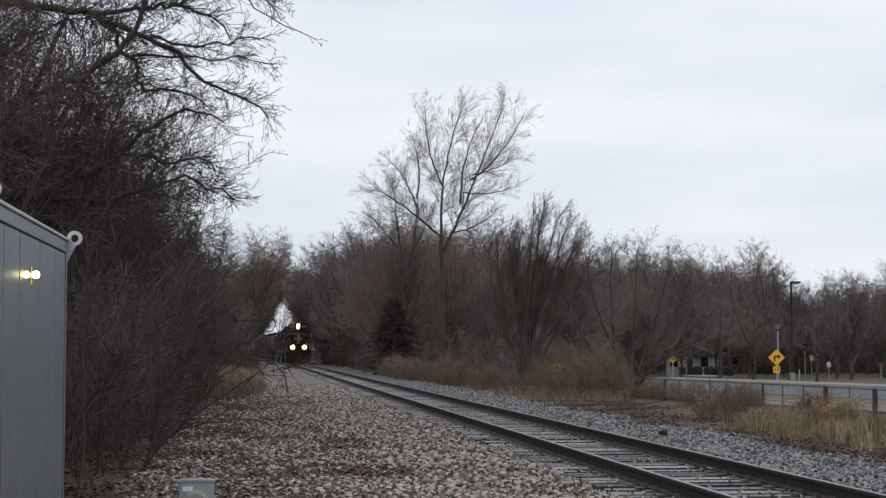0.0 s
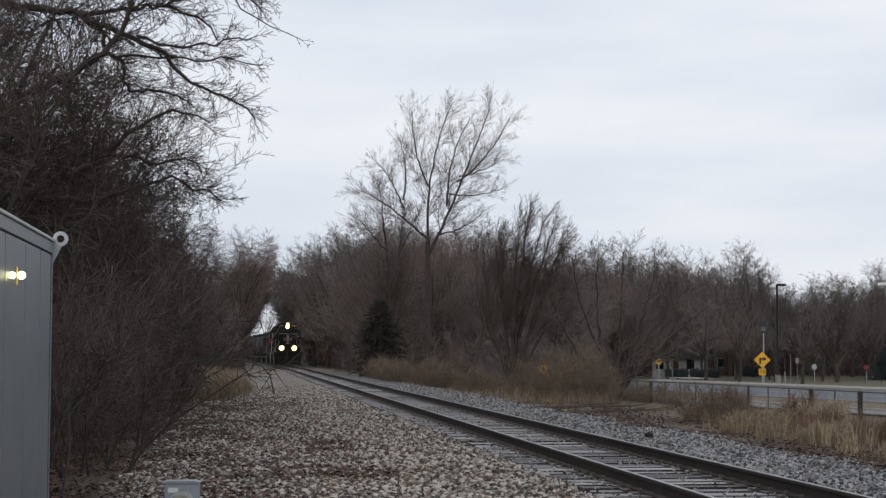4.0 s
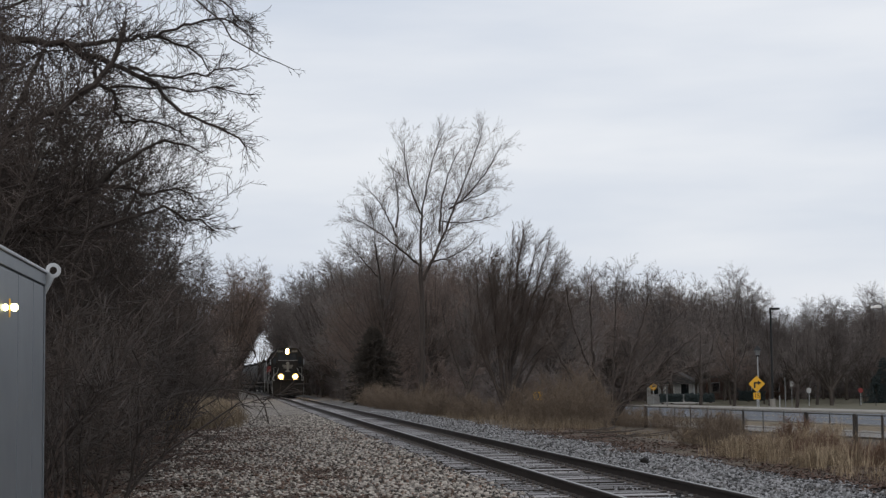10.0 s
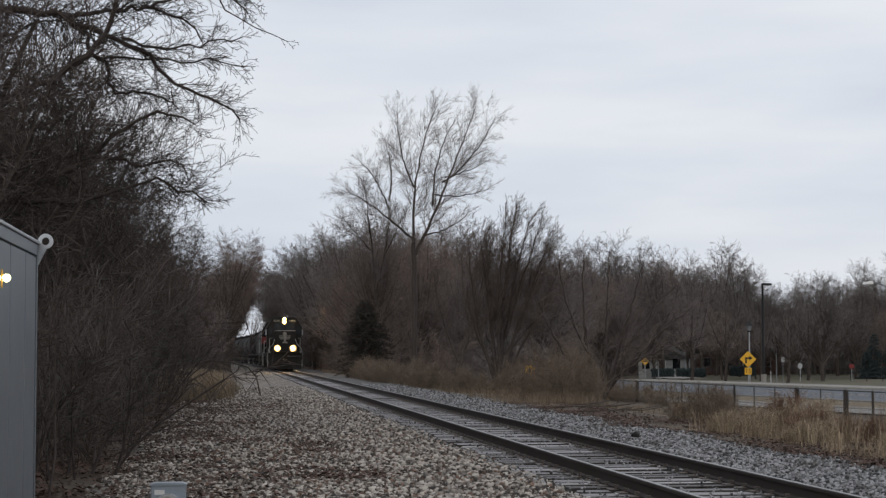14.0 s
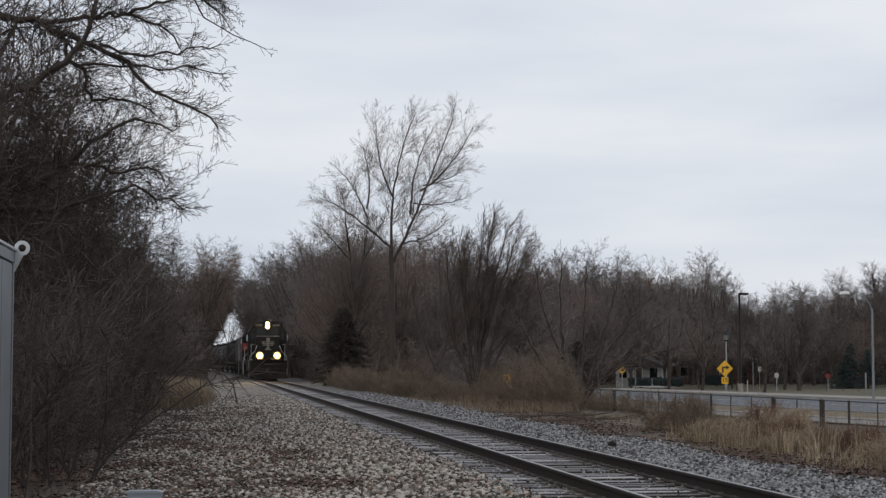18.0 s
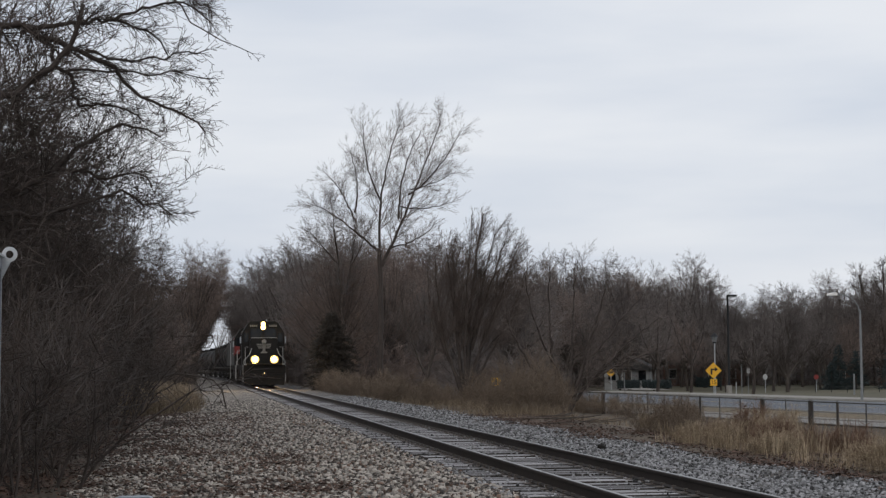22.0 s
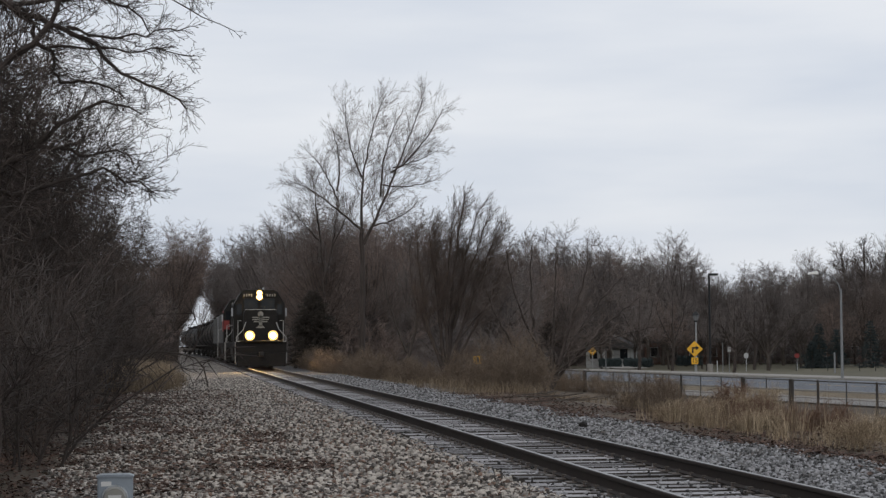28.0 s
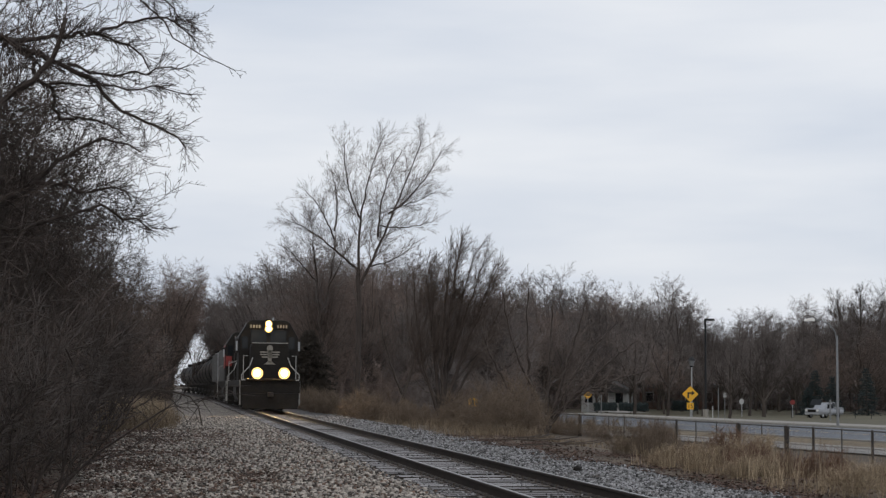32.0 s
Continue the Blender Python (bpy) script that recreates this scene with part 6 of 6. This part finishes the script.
def pickup():
    """Front faces -y; about the usual size of a full-size pickup."""
    ob = thing("pickup_truck", "silver crew-cab pickup truck driving on the road", "pickup truck")
    part("lower_body", prism([(-0.98, 0.42), (0.98, 0.42), (1.0, 0.8), (0.97, 1.12), (-0.97, 1.12), (-1.0, 0.8)], 0.0, 5.7, 0.05), SILVER, ob)
    part("bonnet", prism([(-0.92, 1.1), (0.92, 1.1), (0.88, 1.2), (-0.88, 1.2)], 0.08, 1.6, 0.03), SILVER, ob)
    own = bmesh.new()
    low = [(-0.93, 1.5, 1.1), (0.93, 1.5, 1.1), (0.93, 3.75, 1.1), (-0.93, 3.75, 1.1)]
    top = [(-0.74, 2.25, 1.82), (0.74, 2.25, 1.82), (0.76, 3.55, 1.82), (-0.76, 3.55, 1.82)]
    a, b = [own.verts.new(p) for p in low], [own.verts.new(p) for p in top]
    own.faces.new(b)
    for k in range(4):
        own.faces.new((a[k], a[(k + 1) % 4], b[(k + 1) % 4], b[k]))
    bmesh.ops.bevel(own, geom=own.edges[:], offset=0.05, segments=2, affect="EDGES")
    part("cab", own, SILVER, ob)
    part("windscreen", prism([(-0.78, 1.2), (0.78, 1.2), (0.66, 1.72), (-0.66, 1.72)], -0.012, 0.012), GLASS_DARK, ob).matrix_basis = Matrix.Translation((0, 1.40, 0)) @ Matrix(((1, 0, 0, 0), (0, 1, 1.042, -1.042 * 1.14), (0, 0, 1, 0), (0, 0, 0, 1)))
    for s in (-1, 1):
        for y0, y1 in ((2.2, 2.85), (2.95, 3.5)):
            own = bmesh.new()
            vs = [own.verts.new((s * xx, yy, zz)) for xx, yy, zz in ((0.945, y0 - 0.12, 1.2), (0.945, y1, 1.2), (0.80, y1, 1.72), (0.80, y0 + 0.1, 1.72))]
            own.faces.new(vs if s > 0 else vs[::-1])
            bmesh.ops.solidify(own, geom=own.faces[:], thickness=0.015)
            part("side_window", own, GLASS_DARK, ob)
        part("headlamp", block(s * 0.62, s * 0.95, -0.03, 0.06, 0.82, 1.05, 0.02), WHITE, ob)
        part("mirror", block(s * 1.0, s * 1.2, 1.85, 1.95, 1.2, 1.42, 0.03), BLACK, ob)
        for y in (1.0, 4.5):
            car_wheel(ob, s * 0.86, y, 0.39)
    part("grille", block(-0.58, 0.58, -0.03, 0.03, 0.72, 1.06, 0.02), BLACK, ob)
    part("bumper", block(-0.98, 0.98, -0.12, 0.1, 0.42, 0.64, 0.04), GALV, ob)
    part("bed_rail", block(-0.97, 0.97, 3.8, 5.68, 1.12, 1.3, 0.03), SILVER, ob)
    part("ladder_rack", bent([(0.9, 3.85, 1.3), (0.9, 3.85, 1.9), (-0.9, 3.85, 1.9), (-0.9, 3.85, 1.3)], 0.035, 6), GALV, ob)
    return ob


PICKUP = []
PICKUP_WAY = ((0.0, 104, 130.5, -70), (26.0, 104, 130.5, -70), (28.0, 97, 128.6, -68), (30.0, 83.6, 124.4, -50), (31.0, 77.0, 120.97, -51), (32.0, 71.1, 118.84, -54))


# ---------------------------------------------------------------- train
def wheelset(parent, y, r=0.5):
    hub = new("wheelset", None)
    bm = rod((-0.8, 0, 0), (0.8, 0, 0), 0.08, None, 10)
    for s in (-1, 1):
        rod((s * 0.69, 0, 0), (s * 0.82, 0, 0), r, r * 0.97, 20, bm)
        for k in range(3):
            a = 2 * math.pi * k / 3
            block(s * 0.825 - 0.01, s * 0.825 + 0.01, math.cos(a) * 0.3 - 0.05, math.cos(a) * 0.3 + 0.05, math.sin(a) * 0.3 - 0.05, math.sin(a) * 0.3 + 0.05, 0, bm)
    bpy.data.objects.remove(hub)
    ob = part("wheelset", bm, BLACK_DIRTY, parent)
    ob.matrix_basis = pose(0, y, r)
    WHEELS.append(ob)
    return ob


WHEELS = []


def truck(parent, y, axles=(-1.4, 1.4), r=0.5):
    bm = bmesh.new()
    for s in (-1, 1):
        prism([(s * 1.02 - 0.09, 0.42), (s * 1.02 + 0.09, 0.42), (s * 1.02 + 0.09, 0.78), (s * 1.02 - 0.09, 0.78)], y + axles[0] - 0.5, y + axles[-1] + 0.5, 0.03, bm)
        for a in axles:
            block(s * 1.02 - 0.14, s * 1.02 + 0.14, y + a - 0.17, y + a + 0.17, 0.32, 0.66, 0.03, bm)
    block(-1.0, 1.0, y - 0.25, y + 0.25, 0.45, 0.85, 0.02, bm)
    part("truck_frame", bm, BLACK_DIRTY, parent)
    for a in axles:
        wheelset(parent, y + a, r)


def lamp_disc(name, parent, x, y, z, r):
    """A lamp with a wide glowing bowl added for its bloom, and a domed bulb glass that also lights what stands behind
    it.
    """
    can = part(name, rod((x, y + 0.1, z), (x, y - 0.02, z), r * 2.15, None, 24), BLACK, parent)
    part("reflector", rod((x, y - 0.02, z), (x, y - 0.035, z), r * 2.05, r * 1.9, 24), BLOOM_BOWL, can, "warm glowing bowl, widened to stand for the headlight's bloom")
    own = bmesh.new()
    bmesh.ops.create_uvsphere(own, u_segments=16, v_segments=10, radius=r, matrix=Matrix.Translation((x, y - 0.04, z)) @ Matrix.Diagonal((1, 0.6, 1, 1)))
    part("lens", own, HEADLIGHT, can, "glowing headlight lens")
    return can


CREST = material("faded_white_paint", (0.16, 0.145, 0.12), (0.3, 0.275, 0.235), 6.0, 0.6, 0)


def locomotive(length, lit, accent):
    """Front faces -y at y = 0; z = 0 is the rail top."""
    cab_mat = BLACK
    loco = thing("locomotive", "black diesel locomotive with lit headlights and white handrails" if lit else "black diesel locomotive with a red-orange cab panel", "locomotive", group="locomotives of the train")
    part("underframe", block(-1.5, 1.5, 0.25, length - 0.3, 1.25, 1.62, 0.03), BLACK, loco)
    part("fuel_tank", prism([(-1.3, 0.5), (1.3, 0.5), (1.45, 0.8), (1.45, 1.25), (-1.45, 1.25), (-1.45, 0.8)], length * 0.4, length * 0.62, 0.03), BLACK_DIRTY, loco)
    truck(loco, 4.2, (-1.7, 0.0, 1.7), 0.5)
    truck(loco, length - 4.2, (-1.7, 0.0, 1.7), 0.5)
    # front plate, plough and coupler
    part("end_plate", prism([(-1.55, 0.95), (1.55, 0.95), (1.55, 1.66), (-1.55, 1.66)], 0.1, 0.26, 0.02), BLACK, loco)
    part("plough", prism([(-1.45, 0.12), (1.45, 0.12), (1.5, 0.95), (-1.5, 0.95)], 0.05, 0.2, 0.03), BLACK, loco)
    part("anticlimber", block(-1.3, 1.3, -0.13, 0.26, 1.60, 1.70, 0.02), BLACK, loco, "ledge across the front")
    part("coupler", block(-0.14, 0.14, -0.45, 0.3, 0.75, 1.0, 0.04), BLACK_DIRTY, loco)
    part("edge_stripe", block(-1.5, 1.5, 0.085, 0.1, 1.6, 1.66), RAIL_WHITE, loco, "white edge stripe")
    # nose and cab
    part("nose", prism([(-1.0, 1.62), (1.0, 1.62), (1.03, 3.35), (0.9, 3.6), (-0.9, 3.6), (-1.03, 3.35)], 1.0, 2.6, 0.06), cab_mat, loco)
    part("nose_stripe", block(-0.95, 0.95, 0.985, 1.0, 3.56, 3.60), RAIL_WHITE, loco, "white trim line")
    shoulder = [(-1.56, 1.62), (1.56, 1.62), (1.58, 3.95), (1.12, 4.72), (0.9, 4.84), (-0.9, 4.84), (-1.12, 4.72), (-1.58, 3.95)]
    part("cab", prism(shoulder, 2.5, 5.2, 0.04), cab_mat, loco)
    for x in (-0.52, 0.52):
        part("windshield", block(x - 0.42, x + 0.42, 2.485, 2.502, 3.66, 4.28, 0.005), GLASS_DARK, loco, "dark windshield")
    for x in (-1.25, 1.25):
        part("front_window", block(x - 0.16, x + 0.16, 2.485, 2.502, 3.3, 3.95, 0.005), GLASS_DARK, loco)
    for s in (-1, 1):
        w = part("side_window", block(s * 1.56, s * 1.60, 2.9, 3.8, 3.1, 3.85, 0.01), GLASS_DARK, loco)
        part("side_window", block(s * 1.56, s * 1.60, 4.0, 4.8, 3.1, 3.85, 0.01), GLASS_DARK, loco)
        if accent:
            part("side_panel", block(s * 1.575, s * 1.605, 2.7, 5.0, 2.45, 3.35, 0.01), accent, loco, "red-orange cab side panel")
            part("front_panel", block(s * 1.15, s * 1.55, 2.47, 2.49, 2.6, 3.25, 0.005), accent, loco, "red-orange cab front panel")
            part("roof_flank", block(s * 1.56, s * 1.59, 2.6, 5.1, 3.86, 3.98), accent, loco)
        part("mirror", block(s * 1.62, s * 1.72, 2.85, 2.9, 3.2, 3.7, 0.01), GALV, loco)
    for x in (-0.72, 0.72):
        b = part("number_board", block(x - 0.36, x + 0.36, 2.46, 2.5, 4.38, 4.62, 0.01), BLACK, loco)
        for k in range(4):
            part("number_bar", block(x - 0.26 + k * 0.15, x - 0.18 + k * 0.15, 2.45, 2.46, 4.42, 4.58), CREST, b, "pale number mark")
    # crest on the nose: a disc over a shaft with side bars
    bm = rod((0, 0.99, 3.3), (0, 0.975, 3.3), 0.17, None, 16)
    prism([(-0.09, 2.55), (0.09, 2.55), (0.12, 3.2), (-0.12, 3.2)], 0.975, 0.99, 0, bm)
    for k, (w, z) in enumerate(((0.52, 3.1), (0.5, 2.97), (0.42, 2.84))):
        block(-w, w, 0.975, 0.99, z - 0.035, z + 0.035, 0, bm)
    prism([(-0.3, 2.45), (0.3, 2.45), (0.1, 2.62), (-0.1, 2.62)], 0.975, 0.99, 0, bm)
    part("nose_crest", bm, CREST, loco, "faded white crest on the nose")
    # long hood
    part("long_hood", prism([(-0.95, 1.62), (0.95, 1.62), (0.95, 4.2), (0.75, 4.45), (-0.75, 4.45), (-0.95, 4.2)], 5.2, length - 0.9, 0.04), BLACK, loco)
    for k in range(8):
        for s in (-1, 1):
            y = 5.7 + k * (length - 7.2) / 8
            part("hood_door", block(s * 0.945, s * 0.965, y, y + (length - 7.2) / 8 - 0.08, 1.8, 3.7, 0.006), BLACK, loco)
    part("radiator", prism([(-1.15, 3.5), (1.15, 3.5), (1.15, 4.3), (0.8, 4.6), (-0.8, 4.6), (-1.15, 4.3)], length - 4.6, length - 1.3, 0.04), BLACK, loco)
    part("horn", rod((0.3, 3.6, 4.84), (0.3, 3.6, 5.02), 0.05), GALV, loco)
    part("antenna", block(-0.1, 0.1, 3.2, 3.5, 4.84, 4.92, 0.01), BLACK, loco)
    # handrails, steps, uncoupling gear
    for s in (-1, 1):
        part("handrail", bent([(s * 1.5, 0.16, 1.0), (s * 1.5, 0.16, 1.9), (s * 1.08, 0.3, 2.35), (s * 0.92, 0.5, 2.8)], 0.024), RAIL_WHITE, loco, "white handrail")
        part("grab_iron", bent([(s * 1.38, 0.9, 1.66), (s * 1.38, 0.9, 2.9), (s * 1.16, 0.9, 2.9)], 0.022), RAIL_WHITE, loco, "white grab iron")
        part("side_handrail", bent([(s * 1.5, 5.3, 1.64), (s * 1.5, 5.3, 2.7), (s * 1.5, length - 1.4, 2.7), (s * 1.5, length - 1.4, 1.64)], 0.02), RAIL_WHITE, loco)
        for y in (0.55, length - 0.55):
            bm = bmesh.new()
            for k in range(4):
                block(s * 1.25, s * 1.55, y - 0.28, y + 0.28, 0.35 + 0.32 * k, 0.39 + 0.32 * k, 0, bm)
            part("step", bm, BLACK_DIRTY, loco)
            for dy in (-0.3, 0.3):
                part("step_edge", block(s * 1.53, s * 1.57, y + dy - 0.03, y + dy + 0.03, 0.32, 1.62), RAIL_WHITE, loco, "white step edge")
    if lit:
        lamp_disc("headlight", loco, 0, 2.42, 4.64, 0.09)
        lamp_disc("headlight", loco, 0, 2.42, 4.38, 0.10)
        for x in (-0.70, 0.70):
            lamp_disc("ditch_light", loco, x, -0.06, 1.98, 0.145)
            part("ditch_bracket", block(x - 0.05, x + 0.05, -0.02, 0.3, 1.6, 1.85), BLACK, loco)
    return loco


def hopper():
    car = thing("hopper_car", "light grey covered hopper railcar with dirty underframe", "railcar", group="railcars of the train")
    part("body", prism([(-1.35, 1.5), (1.35, 1.5), (1.55, 2.0), (1.58, 3.75), (1.3, 4.0), (0.5, 4.12), (-0.5, 4.12), (-1.3, 4.0), (-1.58, 3.75), (-1.55, 2.0)], 1.2, 12.4, 0.05), CAR_GREY, car)
    for k in range(12):
        for s in (-1, 1):
            part("side_rib", block(s * 1.57, s * 1.64, 1.5 + k * 0.9, 1.58 + k * 0.9, 1.6, 3.75), CAR_GREY, car)
    for k in range(3):
        y = 3.2 + k * 3.6
        part("hopper_bay", prism([(-0.4, 0.5), (0.4, 0.5), (1.2, 1.5), (-1.2, 1.5)], y - 1.2, y + 1.2, 0.03), CAR_GREY, car)
    part("underframe", block(-0.35, 0.35, 0.2, 13.4, 0.9, 1.25), BLACK_DIRTY, car)
    part("end_platform", block(-1.5, 1.5, 0.1, 1.3, 1.25, 1.35), BLACK_DIRTY, car)
    part("end_platform", block(-1.5, 1.5, 12.3, 13.5, 1.25, 1.35), BLACK_DIRTY, car)
    part("roof_walk", block(-0.3, 0.3, 0.9, 12.7, 4.16, 4.20), GALV, car)
    for s in (-1, 1):
        part("ladder", bent([(s * 1.5, 0.6, 1.3), (s * 1.5, 0.6, 3.8)], 0.02), GALV, car)
    truck(car, 1.7, (-0.9, 0.9), 0.42)
    truck(car, 11.9, (-0.9, 0.9), 0.42)
    return car


def tank_car():
    car = thing("tank_car", "dark grey tank railcar with pale streaks on its flank", "railcar", group="railcars of the train")
    bm = rod((0, 1.0, 2.75), (0, 14.4, 2.75), 1.5, None, 32)
    part("tank", bm, TANK, car)
    for y, s in ((1.0, -1), (14.4, 1)):
        part("tank_head", rod((0, y, 2.75), (0, y + s * 0.45, 2.75), 1.5, 0.9, 32), TANK, car)
    part("dome", rod((0, 7.7, 4.2), (0, 7.7, 4.65), 0.6, None, 20), TANK, car)
    part("platform", block(-1.2, 1.2, 6.4, 9.0, 4.25, 4.3), BLACK_DIRTY, car)
    for y in (3.2, 7.7, 12.2):
        for s in (-1, 1):
            part("ladder" if y == 7.7 else "pale_streak", bent([(s * 1.52 * math.cos(a), y, 2.75 + 1.52 * math.sin(a)) for a in (-0.5, 0.0, 0.4)], 0.03), STEEL, car)
    part("sill", block(-0.45, 0.45, 0.2, 15.2, 0.95, 1.35), BLACK_DIRTY, car)
    for y in (0.4, 15.0):
        part("end_sill", block(-1.45, 1.45, y - 0.15, y + 0.15, 0.95, 1.3), BLACK_DIRTY, car)
    truck(car, 1.9, (-0.9, 0.9), 0.42)
    truck(car, 13.5, (-0.9, 0.9), 0.42)
    return car


LOCO_LEN = 20.8


def build_train():
    TRAIN.append((locomotive(LOCO_LEN, True, None), 0.0, LOCO_LEN))
    TRAIN.append((locomotive(LOCO_LEN, False, CAB_RED), LOCO_LEN + 0.7, LOCO_LEN))
    at = 2 * (LOCO_LEN + 0.7)
    TRAIN.append((hopper(), at, 13.6))
    at += 14.2
    first = tank_car()
    TRAIN.append((first, at, 15.4))
    for k in range(8):
        at += 16.0
        c = copy_thing(first, pose(0, 0, 0))
        WHEELS.extend(o for o in c.children if o.name.startswith("wheelset"))
        TRAIN.append((c, at, 15.4))


TRAIN = []
TRAIN_Y0, TRAIN_V, TRAIN_A = 203.6, -3.583, 0.0


def train_y(t):
    """Where the front of the train stands at t seconds."""
    return TRAIN_Y0 + TRAIN_V * t + TRAIN_A * t * t


build_track()
build_woods()
needle_tree("cedar_tree", "dark green red-cedar with a ragged cone shape", "tree", spot(9.75, 83, -0.1), 5.8, 1.9, CEDAR, 31, 24, "", 3.2, 17, 0.03)
for px, py, ph, pr in ((78.6, 132.2, 3.6, 2.0), (79.8, 132.6, 6.0, 1.9), (82.0, 132.2, 5.2, 1.6), (86.5, 131.6, 6.4, 2.0), (91.4, 131.4, 6.8, 2.0)):
    needle_tree("spruce_tree", "dense blue-green spruce on the lawn by the road", "tree", spot(px, py, -1.65), ph, pr, SPRUCE, int(px), 18, "spruces")
build_shed()
build_meter()
build_grass()
build_litter()
build_fence()
build_road()
build_street()
house(57.1, 146, -22, 6, 7, 2.3, 1.9, SIDING, SHINGLE, "low pale house behind hedges and bare trees")
house(78, 168, -22, 12, 9, 3.0, 2.6, BRICK, SHINGLE, "brick bungalow deep behind bare trees")
house(95.3, 172, -28, 12, 9, 5.0, 2.8, SIDING, SHINGLE, "pale house behind bare trees with a red cupola", True)
house(104, 170, -34, 13, 9, 3.0, 2.6, BRICK, SHINGLE, "brick house behind spruces")
PICKUP.append(pickup())
PICKUP[0].scale = (0.92, 0.92, 0.92)
build_train()


def motions():
    keys = [i * 0.5 for i in range(65)]
    for car, back, length in TRAIN:
        rows = []
        for t in keys:
            y = train_y(t) + back
            swing = (bend(y + length) - bend(y)) / length
            rows.append((t, pose(TRACK_X + bend(y), y, RAIL_TOP, 0, 0, -math.degrees(math.atan(swing)))))
        walk(car, rows)
    for truck_ in PICKUP:
        walk(truck_, [(t, spot(x, y, -1.55, 0, 0, turn)) for t, x, y, turn in PICKUP_WAY])
    turns = [i * 0.2 for i in range(161)]
    for wheel in WHEELS[:12]:
        base, r = wheel.matrix_basis.translation.copy(), wheel.matrix_basis.translation.z
        walk(wheel, [(t, pose(*base, math.degrees((train_y(0) - train_y(t)) / r))) for t in turns])


motions()
